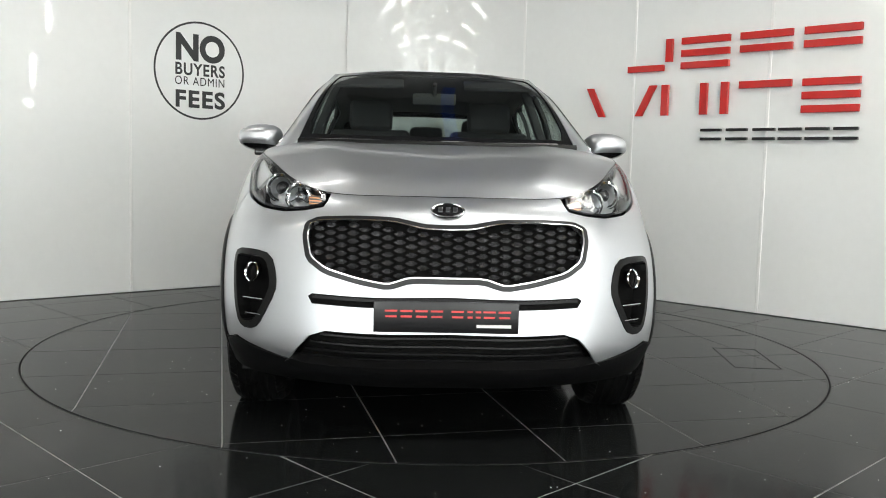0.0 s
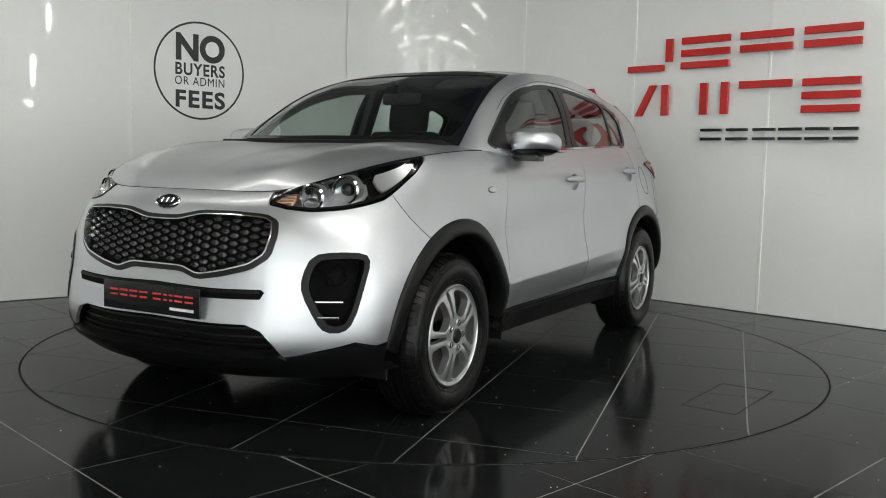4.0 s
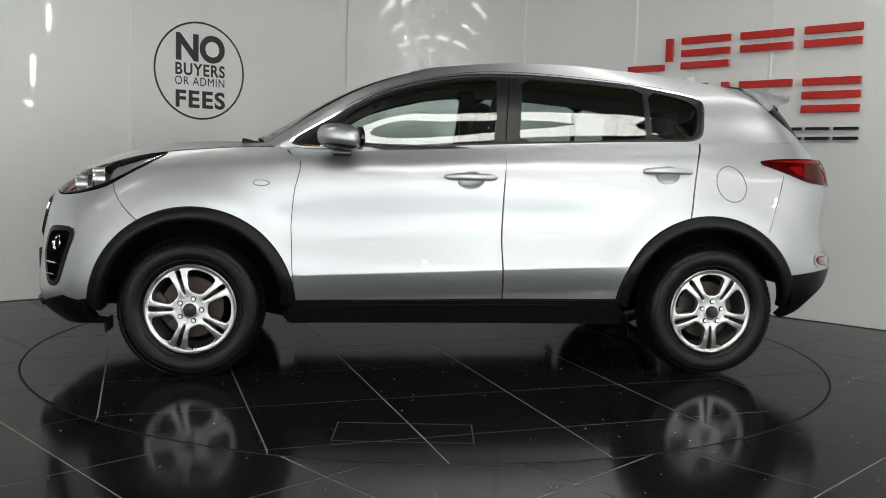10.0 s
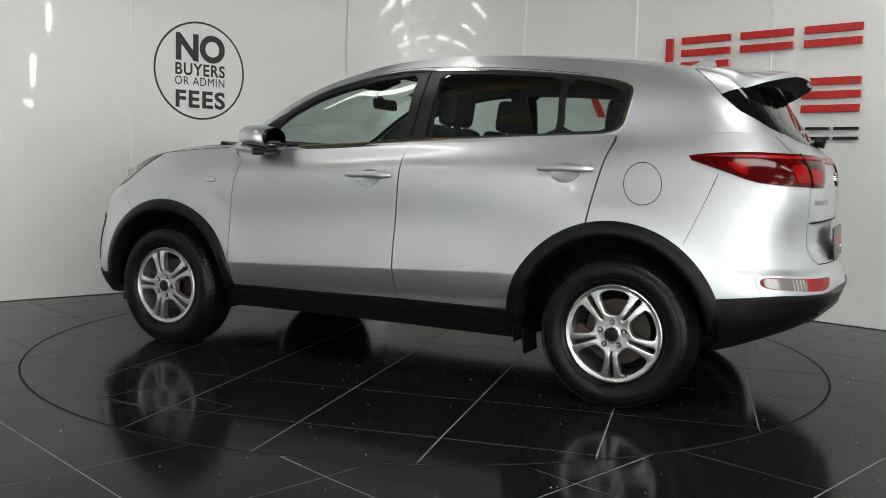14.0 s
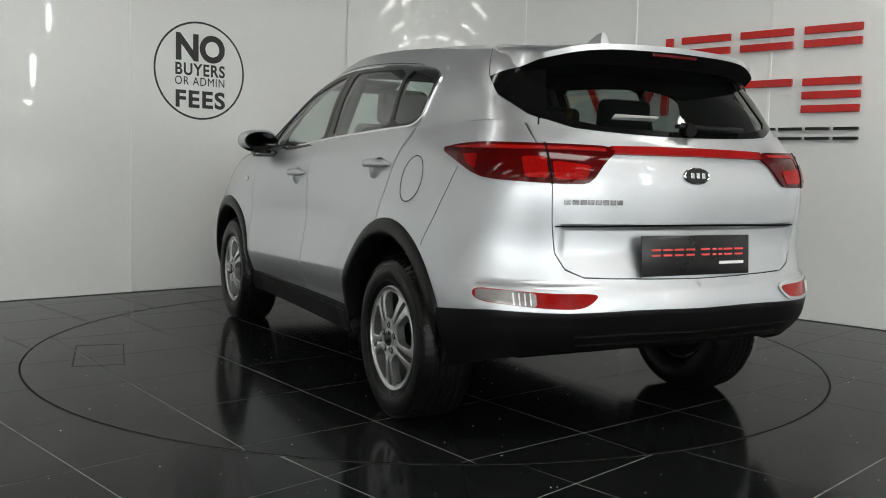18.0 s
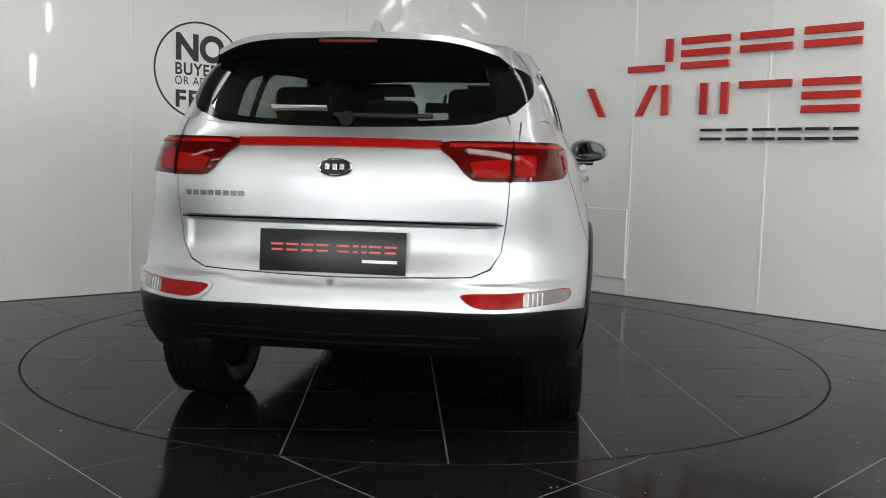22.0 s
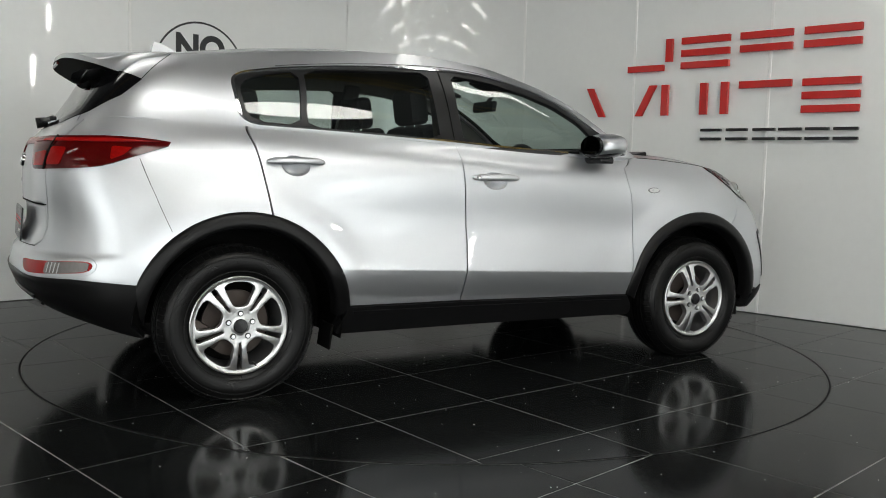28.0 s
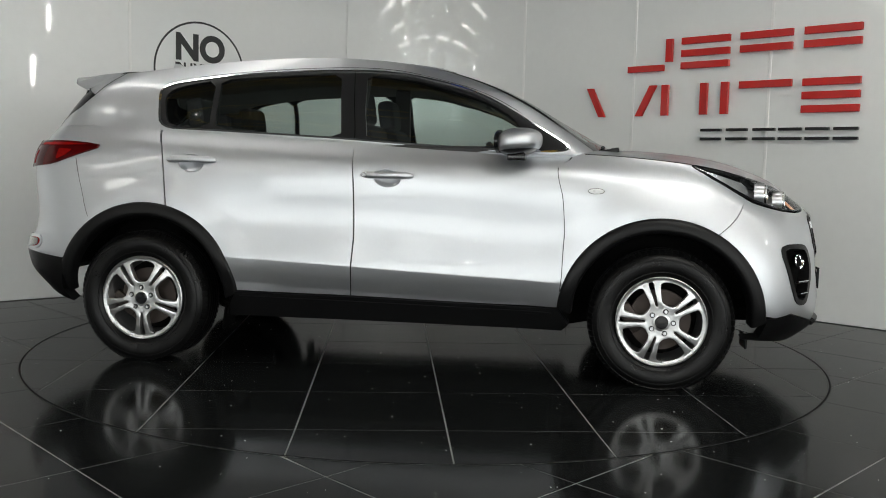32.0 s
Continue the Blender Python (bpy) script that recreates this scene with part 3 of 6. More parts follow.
# the small service hatch let into the turntable
hatch_m = pose(0.31, 1.84, 0.0, 0, 0, -7)
for px, py, sx, sy in ((0, -.125, .55, .005), (0, .125, .55, .005), (-.275, 0, .005, .245), (.275, 0, .005, .245)):
    part("hatch_edge", box_bm(sx, sy, .002, hatch_m @ pose(px, py, .0002)), HATCH_EDGE, turntable, "", 0)
# the shaded gap round the turntable, put in as a flat dark ring
bm = bmesh.new()
for k in range(160):
    a0, a1 = 2 * math.pi * k / 160, 2 * math.pi * (k + 1) / 160
    q = [bm.verts.new((r * math.cos(a), r * math.sin(a), 0.0015)) for r, a in ((DISC_R - 0.004, a0), (DISC_R + 0.006, a0), (DISC_R + 0.006, a1), (DISC_R - 0.004, a1))]
    bm.faces.new(q)
bmesh.ops.remove_doubles(bm, verts=bm.verts, dist=1e-5)
tagged(part("floor_ring", bm, GAP_AND_HANGER, None, "", 0), "flat dark ring for the shaded gap round the turntable", "floor ring", kind="structure")


def specks(name, parent, count, place, seed):
    rnd = random.Random(seed)
    verts, faces = [], []
    while len(faces) < count:
        x, y = place(rnd)
        s, a = rnd.uniform(0.0013, 0.0042), rnd.uniform(0, 6.28)
        k = len(verts)
        verts += [(x + s * math.cos(a + t), y + s * math.sin(a + t), 0.0012 + 0.0006 * (t > 3)) for t in (0, 1.2, 2.4, 3.6, 4.8)]
        faces.append((k, k + 1, k + 2, k + 3, k + 4))
    ob = mesh_ob(name, verts, faces, SPECK, parent)
    return tagged(ob, kind="stuff") if parent else tagged(ob, "tiny pale dust specks on the dark tiles", "dust", kind="stuff")


def ring_place(rnd):
    while True:
        x, y = rnd.uniform(-3, 3), rnd.uniform(-3.4, 1.5)
        if math.hypot(x, y) > DISC_R + 0.03 and wall_side(x, y, 0.1):
            return x, y


def disc_place(rnd):
    r, a = DISC_R * 0.98 * math.sqrt(rnd.random()), rnd.uniform(0, 6.283)
    return r * math.cos(a), r * math.sin(a)


specks("dust_specks", None, 240, ring_place, 4)
specks("speck_scatter", turntable, 300, disc_place, 7)


# ---- signs ----
def round_sign():
    """The round notice in black vinyl on the left-hand wall."""
    sign = new("wall_sign")
    sign.matrix_world = LEFT_M @ pose(NOTICE_X, 0.0015, NOTICE_Z, 90, 0, 180)
    tagged(sign, "round black vinyl notice on the white wall", "sign")
    r = NOTICE_R
    bm = bmesh.new()
    n = 96
    for k in range(n):
        a0, a1 = 2 * math.pi * k / n, 2 * math.pi * (k + 1) / n
        bm.faces.new([bm.verts.new((q * math.cos(a), q * math.sin(a), 0.002)) for q, a in ((r - 0.016, a0), (r, a0), (r, a1), (r - 0.016, a1))])
    bmesh.ops.remove_doubles(bm, verts=bm.verts, dist=1e-5)
    part("ring", bm, DECAL, sign, "", 0)
    for body, size, y, weight, width in (("NO", 0.290, 0.087, 0.012, 0.435), ("BUYERS", 0.135, -0.038, 0.0035, 0.44),
                                         ("OR ADMIN", 0.098, -0.121, 0.0, 0.44), ("FEES", 0.190, -0.300, 0.006, 0.44)):
        cu = bpy.data.curves.new("lettering", "FONT")
        cu.body, cu.size, cu.align_x, cu.offset, cu.extrude = body, size, "CENTER", weight, 0.0008
        cu.space_character = 1.14 if len(body) > 2 else 1.0
        cu.materials.append(DECAL)
        ob = new("lettering", cu)
        ob.parent = sign
        bpy.context.view_layer.update()
        w = max(ob.dimensions.x, 0.01)
        ob.matrix_local = pose(0, y, 0.001) @ Matrix.Diagonal((width / w, 1, 1, 1))
    return sign


NOTICE_X, NOTICE_Z, NOTICE_R = 2.593, 1.815, 0.402
round_sign()


def bar_sign():
    """The raised company sign on the right-hand wall, as plain bars in its colours."""
    sign = new("wall_sign")
    sign.matrix_world = RIGHT_M @ pose(0, -0.02, 0, 90, 0, 0)
    tagged(sign, "raised red and black bar sign on the white wall", "sign")

    def bar(x0, x1, z0, z1, material, lean=0.0):
        bm = box_bm(x1 - x0, z1 - z0, 0.03, pose((x0 + x1) / 2, (z0 + z1) / 2, 0.014), 0.002, 1)
        if lean:
            for v in bm.verts:
                v.co.x += lean * ((v.co.y - z0) / (z1 - z0) - 0.5)
        part("bar", bm, material, sign)

    for args in SIGN_BARS:
        bar(*args)
    return sign


SIGN_BARS = []
for x0 in (2.755, 3.745):
    SIGN_BARS += [(x0, x0 + 0.41, z, z + 0.054, SIGN_RED) for z in ((1.905, 2.002, 2.10) if x0 < 3 else (1.531, 1.630, 1.726))]
for x0 in (3.25, 3.74):
    SIGN_BARS += [(x0, x0 + 0.405, z, z + 0.054, SIGN_RED) for z in (2.002, 2.10)]
SIGN_BARS += [(2.615, 2.675, 1.97, 2.155, SIGN_RED), (2.265, 2.60, 1.90, 1.952, SIGN_RED)]
SIGN_BARS += [(x, x + 0.062, 1.537, 1.787, SIGN_RED, lean) for x, lean in ((1.925, -0.13), (2.415, 0.13), (2.592, 0), (2.935, 0), (3.11, 0))]
SIGN_BARS += [(3.258, 3.665, 1.728, 1.783, SIGN_RED)]
SIGN_BARS += [(x, x + 0.172, z, z + 0.022, SIGN_BLACK) for x in (2.955, 3.17, 3.385, 3.585, 3.785, 3.987) for z in (1.333, 1.403)]
bar_sign()

# ---- the car: x forwards, y to its left, z up, origin on the floor midway between the axles ----
HULL_NET = np.array([
    # front centre, round the front corner, along the side, round the rear corner, rear centre
    [(2.10, 0, .235), (2.205, 0, .33), (2.205, 0, .46), (2.185, 0, .62), (2.15, 0, .82), (2.112, 0, .905), (2.04, 0, .945)],
    [(2.09, .28, .235), (2.19, .30, .33), (2.192, .30, .46), (2.172, .30, .62), (2.138, .30, .82), (2.098, .29, .903), (2.028, .28, .945)],
    [(2.03, .51, .24), (2.13, .52, .335), (2.135, .53, .47), (2.118, .53, .63), (2.088, .51, .82), (2.045, .49, .90), (1.985, .46, .955)],
    [(1.93, .71, .25), (2.005, .735, .35), (2.005, .752, .48), (1.985, .75, .64), (1.95, .715, .82), (1.91, .67, .915), (1.86, .61, 1.01)],
    [(1.82, .80, .26), (1.875, .83, .37), (1.87, .845, .50), (1.845, .84, .66), (1.80, .812, .82), (1.74, .77, .95), (1.67, .70, 1.065)],
    [(1.64, .85, .27), (1.65, .885, .40), (1.64, .90, .54), (1.62, .897, .70), (1.58, .868, .86), (1.54, .83, 1.0), (1.49, .765, 1.10)],
    [(1.335, .86, .27), (1.335, .90, .40), (1.33, .915, .56), (1.32, .913, .74), (1.30, .888, .90), (1.27, .848, 1.03), (1.22, .78, 1.128)],
    [(.98, .85, .27), (.98, .885, .40), (.97, .90, .55), (.96, .895, .74), (.95, .88, .93), (.94, .847, 1.06), (.92, .785, 1.143)],
    [(.40, .845, .27), (.40, .882, .40), (.40, .903, .53), (.40, .894, .74), (.40, .883, .94), (.40, .858, 1.06), (.40, .80, 1.14)],
    [(-.22, .845, .27), (-.22, .882, .40), (-.22, .905, .54), (-.22, .894, .75), (-.22, .880, .96), (-.22, .853, 1.09), (-.22, .795, 1.172)],
    [(-.85, .85, .27), (-.85, .887, .40), (-.85, .907, .55), (-.85, .893, .76), (-.85, .868, .99), (-.85, .832, 1.12), (-.85, .78, 1.203)],
    [(-1.335, .86, .28), (-1.335, .90, .41), (-1.335, .916, .56), (-1.335, .906, .76), (-1.335, .855, 1.0), (-1.335, .807, 1.14), (-1.335, .757, 1.222)],
    [(-1.68, .84, .29), (-1.70, .88, .42), (-1.71, .893, .57), (-1.71, .878, .76), (-1.70, .832, .98), (-1.67, .782, 1.13), (-1.62, .728, 1.235)],
    [(-1.88, .78, .345), (-1.95, .81, .455), (-1.955, .813, .58), (-1.935, .795, .76), (-1.955, .768, .98), (-1.935, .736, 1.12), (-1.87, .688, 1.235)],
    [(-2.03, .60, .39), (-2.112, .62, .475), (-2.117, .615, .58), (-2.085, .60, .76), (-2.10, .60, .98), (-2.07, .58, 1.12), (-1.995, .555, 1.213)],
    [(-2.09, .33, .40), (-2.176, .34, .485), (-2.178, .34, .59), (-2.14, .33, .76), (-2.143, .33, .98), (-2.115, .33, 1.12), (-2.055, .32, 1.195)],
    [(-2.11, 0, .40), (-2.198, 0, .485), (-2.20, 0, .59), (-2.158, 0, .76), (-2.157, 0, .98), (-2.128, 0, 1.12), (-2.07, 0, 1.19)],
])
TOP_NET = np.array([
    # windscreen centre, A pillar, side windows, rear pillar, rear window centre; from the belt up to the roof's edge
    [(1.12, 0, 1.165), (.80, 0, 1.350), (.48, 0, 1.502), (.17, 0, 1.610)],
    [(1.08, .40, 1.165), (.77, .38, 1.349), (.46, .355, 1.499), (.16, .33, 1.604)],
    [(.985, .69, 1.160), (.71, .640, 1.346), (.425, .588, 1.492), (.135, .535, 1.585)],
    [(.91, .770, 1.148), (.64, .712, 1.315), (.35, .646, 1.467), (.07, .566, 1.590)],
    [(.45, .797, 1.142), (.33, .740, 1.31), (.18, .680, 1.468), (-.09, .586, 1.606)],
    [(-.22, .793, 1.174), (-.22, .742, 1.33), (-.22, .682, 1.488), (-.28, .598, 1.620)],
    [(-.7, .782, 1.198), (-.68, .735, 1.34), (-.66, .676, 1.483), (-.62, .600, 1.618)],
    [(-1.25, .760, 1.219), (-1.22, .714, 1.345), (-1.18, .657, 1.465), (-1.1, .585, 1.586)],
    [(-1.62, .727, 1.236), (-1.57, .685, 1.345), (-1.5, .632, 1.447), (-1.42, .570, 1.550)],
    [(-1.87, .688, 1.236), (-1.81, .652, 1.335), (-1.745, .604, 1.430), (-1.69, .548, 1.520)],
    [(-1.995, .554, 1.214), (-1.925, .53, 1.31), (-1.855, .50, 1.412), (-1.80, .465, 1.510)],
    [(-2.055, .319, 1.196), (-1.97, .31, 1.30), (-1.895, .29, 1.418), (-1.825, .275, 1.530)],
    [(-2.07, 0, 1.191), (-1.985, 0, 1.30), (-1.905, 0, 1.422), (-1.835, 0, 1.538)],
])

# the doors are drawn in above the crease
HULL_NET[7:11, 3, 1] -= (0.008, 0.014, 0.014, 0.010)
HULL_NET[7:11, 4, 1] -= (0.000, 0.003, 0.003, 0.000)
# the two share the belt line, and each runs on under the other so that they meet without a kink
TOP_NET[3:, 0] = HULL_NET[7:, 6]
for q, (by, bz) in ((1, (.013, .014)), (2, (.015, .018))):
    TOP_NET[4:10, q] = TOP_NET[4:10, 0] * (1 - q / 3) + TOP_NET[4:10, 3] * (q / 3) + (0, by, bz)
over = np.concatenate([HULL_NET[:7, 6] + (HULL_NET[:7, 6] - HULL_NET[:7, 5]) * (1.0, 1.5, 0.5), TOP_NET[3:, 1]])
under = np.concatenate([TOP_NET[:3, 0] * 1.5 - TOP_NET[:3, 1] * 0.5, HULL_NET[7:, 5]])
HULL = Surf(np.concatenate([HULL_NET, over[:, None]], 1), nv=300, rows=(0, 6))


def press(sf):
    """Pressed forms of the flank: a sharp crease low on the doors, which rises to the rear, and flared wheel arches."""
    x, y, z = (sf.P[..., k].copy() for k in range(3))
    rise = 0.512 + (0.80 - x) * 0.039
    on = np.clip((x + 1.0) / 0.25, 0, 1) * np.clip((1.0 - x) / 0.25, 0, 1)
    on = on * on * (3 - 2 * on)
    y -= on * (0.20 * np.clip(rise - z, 0, 0.13) - 0.010 * np.exp(-np.clip(z - rise, 0, 9) / 0.09) * (z >= rise) - 0.010 * (z < rise))
    for cx in (1.328, -1.312):
        r = np.hypot(x - cx, z - 0.34)
        k = np.clip((0.66 - r) / 0.12, 0, 1)
        y += np.where(np.abs(x - cx) < 0.7, 0.007 * k * k * (3 - 2 * k), 0) * (np.abs(y) > 0.6)
    sf.P[..., 1] = np.where(sf.P[..., 1] > 0.55, y, sf.P[..., 1])

    def ease(q):
        q = np.clip(q, 0, 1)
        return q * q * (3 - 2 * q)

    # the rear: a ledge along the top of the bumper and the sunken plate panel of the tailgate
    x, y, z = (sf.P[..., k] for k in range(3))
    rear = ease((-1.80 - x) / 0.12)
    out = 0.016 * rear * ease((0.652 - z) / 0.016) * ease((z - 0.50) / 0.06)
    out = out - 0.014 * (x < -1.9) * ease((0.578 - y) / 0.03) * ease((0.858 - z) / 0.007) * ease((z - 0.68) / 0.09)
    sf.P[..., 0] -= out
    n = np.cross(np.gradient(sf.P, axis=0), np.gradient(sf.P, axis=1))
    n[..., 1] *= np.abs(sf.P[..., 1]) > 1e-4
    sf.N = n / (np.linalg.norm(n, axis=2, keepdims=True) + 1e-12)


press(HULL)
TOP = Surf(np.concatenate([under[:, None], TOP_NET], 1), rows=(1, 4))


def coons(c0, c1, d0, d1, bulge=None, n=60, m=40):
    """A patch between four border curves: c0, c1 along s (at t = 0 and 1), d0, d1 along t (at s = 0 and 1)."""
    s, t = np.linspace(0, 1, n)[:, None, None], np.linspace(0, 1, m)[None, :, None]
    def samp(c, k):
        c = np.asarray(c)
        q = np.concatenate([[0], np.cumsum(np.linalg.norm(np.diff(c, axis=0), axis=1))])
        return np.stack([np.interp(np.linspace(0, q[-1], k), q, c[:, i]) for i in range(3)], 1)
    C0, C1, D0, D1 = samp(c0, n)[:, None], samp(c1, n)[:, None], samp(d0, m)[None], samp(d1, m)[None]
    ruled = (1 - t) * C0 + t * C1 + (1 - s) * D0 + s * D1
    corner = (1 - s) * (1 - t) * C0[:1] + s * (1 - t) * C0[-1:] + (1 - s) * t * C1[:1] + s * t * C1[-1:]
    P = ruled - corner
    if bulge is not None:
        P = P + bulge(s, t)
    return P


def edge_curve(surf, u0, u1, v, n=60):
    return surf.at(np.stack([np.linspace(u0, u1, n), np.full(n, v)], 1))


def curve3(pts, n=60):
    p = np.array(pts, float)
    k = np.concatenate([[0], np.cumsum(np.linalg.norm(np.diff(p, axis=0), axis=1))])
    return natural(k, np.linspace(0, k[-1], n)) @ p


uF, uS, uA = HULL.ku[2], HULL.ku[2], HULL.ku[7]
# the bonnet runs from the nose line back to the screen and out to the wing line
hood_mid = curve3([(2.04, 0, .945), (1.95, 0, 1.005), (1.80, 0, 1.060), (1.55, 0, 1.112), (1.30, 0, 1.145), (1.12, 0, 1.163)])
hood_side = edge_curve(HULL, HULL.ku[2], HULL.ku[7], HULL.H)
hood_nose = edge_curve(HULL, 0, HULL.ku[2], HULL.H)
hood_back = np.concatenate([edge_curve(TOP, 0, TOP.ku[2], 0.0), HULL.at([HULL.ku[7], HULL.H])])


def hood_bulge(s, t):
    ridge = 0.014 * np.exp(-((t - 0.62) / 0.12) ** 2) * np.sin(np.pi * np.clip(s, 0, 1)) ** 0.7
    crown = 0.016 * np.sin(np.pi * s) * np.sin(np.pi * t)
    z = ridge + crown
    return np.concatenate([0 * z, 0 * z, z], 2)


HOOD = Surf(table=coons(hood_mid, hood_side, hood_nose, hood_back, hood_bulge).transpose(1, 0, 2)[:, ::-1][:, ::-1].copy())
roof_mid = curve3([(.17, 0, 1.610), (-.05, 0, 1.634), (-.35, 0, 1.655), (-.8, 0, 1.652), (-1.3, 0, 1.612), (-1.835, 0, 1.538)])
ROOF = Surf(table=coons(roof_mid, edge_curve(TOP, TOP.ku[2], TOP.ku[9], TOP.H), edge_curve(TOP, 0, TOP.ku[2], TOP.H),
                        edge_curve(TOP, TOP.L, TOP.ku[9], TOP.H),
                        lambda s, t: np.concatenate([0 * s * t, 0 * s * t, 0.012 * np.sin(np.pi * s) * np.sin(np.pi * t)], 2)))

for sf in (HOOD, ROOF):
    if sf.N[..., 2].mean() < 0:
        sf.P = sf.P[:, ::-1].copy()
        sf.N = -sf.N[:, ::-1].copy()
        sf.V = (sf.V[-1] - sf.V[::-1]).copy()

car = new("car")
tagged(car, "silver five-door SUV with black lower cladding on the turntable", "car")


def whole(sf):
    return np.array([(0, 0), (sf.L, 0), (sf.L, sf.H), (0, sf.H)])


def arc(cx, cz, r, a0, a1, n=16):
    return [("s", cx + r * math.cos(radians(a0 + (a1 - a0) * k / n)), cz + r * math.sin(radians(a0 + (a1 - a0) * k / n))) for k in range(n + 1)]


AF, AR, AZ, RA = 1.328, -1.312, 0.34, 0.503
both = (1, -1)

# -- lamp and grille outlines --
head_loop = HULL.loop([("F", .455), ("F", .56), ("S", 1.80), ("S", 1.66), ("S", 1.55), ("S", 1.46), ("s", 1.475, 1.085), ("s", 1.56, 1.035), ("s", 1.66, .980),
                       ("s", 1.76, .930), ("f", .70, .892), ("f", .61, .883), ("f", .53, .890), ("f", .465, .905), ("f", .452, .925)])
grille_half = [(0, .832), (.085, .834), (.20, .858), (.34, .860), (.47, .853), (.508, .835), (.515, .79), (.50, .715), (.44, .672), (.32, .640), (.215, .622), (.135, .648), (0, .648)]
grille_loop = HULL.loop([("f", y, z) for y, z in grille_half])
grille_loop[0][0] = grille_loop[-1][0] = 0
gl = grille_loop
grille_loop = np.concatenate([gl[:1], np.stack([gl[:-1] * .86 + gl[1:] * .14, gl[:-1] * .14 + gl[1:] * .86], 1).reshape(-1, 2), gl[-1:]])
fog_loop = rounded(HULL.loop([("f", .655, .715), ("f", .72, .728), ("f", .795, .725), ("f", .812, .69), ("f", .808, .60), ("f", .79, .47), ("f", .765, .435), ("f", .715, .435), ("f", .685, .475), ("f", .635, .575), ("f", .632, .64)]), 1)
slot_loop = HULL.loop([("f", .0, .585), ("f", .49, .585), ("f", .505, .575), ("f", .49, .548), ("f", .0, .545)])
slot_loop[0][0] = slot_loop[-1][0] = 0


def front_edge(r0=RA):
    return arc(AF, AZ, RA, 56, 6, 10)


bumper_loop = HULL.loop([("F", 0), ("F", .15), ("F", .30), ("F", .435), ("f", .445, .920), ("f", .46, .898), ("f", .53, .883), ("f", .61, .875), ("f", .70, .884), ("s", 1.755, .922), ("s", 1.715, .942),
                         *arc(AF, AZ, RA, 59, 5, 12), ("s", 1.875, .375), ("f", .795, .395), ("f", .70, .365), ("f", .575, .335), ("f", .545, .38), ("f", .50, .43), ("f", .44, .452), ("f", .0, .452)])
bumper_loop[0][0] = bumper_loop[-1][0] = 0
g_far = grille_loop[::-1] + (0, 0)
bumper_loop = np.concatenate([bumper_loop, g_far])
sheet("front_bumper", HULL, bumper_loop, PAINT, car, [grown(fog_loop, .004)], 0, .014, .03, both, True)

# wings, doors, rear quarters
wing_loop = HULL.loop([("S", 1.44), ("S", 1.30), ("S", 1.15), ("S", 1.02), ("S", .925), ("s", .885, 1.135), ("s", .815, 1.08), ("s", .840, .94), ("s", .857, .75), ("s", .850, .55), ("s", .832, .385),
                       *arc(AF, AZ, RA, 174, 59.5, 24), ("s", 1.712, .9445), ("s", 1.64, .986), ("s", 1.55, 1.035), ("s", 1.47, 1.082)])
door_f_loop = HULL.loop([("s", .811, 1.078), ("s", .87, 1.128), ("S", .885), ("S", .6), ("S", .3), ("S", 0), ("S", -.222), ("s", -.205, .97), ("s", -.195, .69), ("s", -.212, .398), ("s", .3, .39), ("s", .828, .385),
                         ("s", .846, .55), ("s", .853, .75), ("s", .836, .94)])
door_r_loop = HULL.loop([("S", -.229), ("S", -.5), ("S", -.9), ("S", -1.275), ("s", -1.245, 1.11), ("s", -1.215, .97), *arc(AR, AZ, RA, 76, 7, 20), ("s", -.5, .398), ("s", -.219, .398), ("s", -.202, .69), ("s", -.212, .97)])
quarter_loop = HULL.loop([("S", -1.283), ("S", -1.45), ("S", -1.62), ("S", -1.78), ("R", .66), ("R", .637), ("r", .635, 1.16), ("r", .612, 1.0), ("r", .604, .86), ("r", .59, .76), ("r", .555, .70), ("r", .49, .672), ("r", .36, .667), ("r", .22, .663), ("r", .1, .661), ("r", 0, .660),
                          ("r", 0, .556), ("r", .4, .556), ("r", .78, .556), ("s", -1.78, .535), ("s", -1.752, .54), *arc(AR, AZ, RA, 156, 77, 18), ("s", -1.222, .97), ("s", -1.252, 1.11)])
quarter_loop[15][0] = quarter_loop[16][0] = HULL.L
tail_loop = rounded(HULL.loop([("s", -1.585, 1.128), ("s", -1.70, 1.145), ("s", -1.85, 1.152), ("r", .70, 1.148), ("r", .55, 1.145), ("r", .36, 1.142), ("r", .36, 1.118), ("r", .41, 1.085), ("r", .47, 1.015), ("r", .52, 1.005), ("r", .70, 1.012), ("s", -1.95, 1.018),
                           ("s", -1.88, 1.028), ("s", -1.75, 1.075)]), 1)
gate_loop = HULL.loop([("r", .36, .6715), ("r", .22, .6675), ("r", .1, .6655), ("r", 0, .6645), ("R", 0), ("R", .2), ("R", .4), ("R", .55), ("R", .6325), ("r", .6320, 1.16), ("r", .6090, 1.0), ("r", .6005, .86), ("r", .5865, .76), ("r", .5515, .7045), ("r", .489, .6765)][::-1])
for p in gate_loop:
    p[0] = HULL.L if p[0] > HULL.L - .03 else p[0]
refl_loop = rounded(HULL.loop([("s", -1.93, .632), ("r", .75, .628), ("r", .60, .620), ("r", .45, .620), ("r", .465, .595), ("r", .515, .566), ("r", .62, .566), ("r", .74, .575), ("s", -1.945, .585)]), 2)

def ellipse_at(x, z, a, b):
    c = HULL.find("s", x, z)
    return np.array([c + (a * math.cos(t), b * math.sin(t)) for t in np.linspace(0, 2 * math.pi, 25)[:-1]])


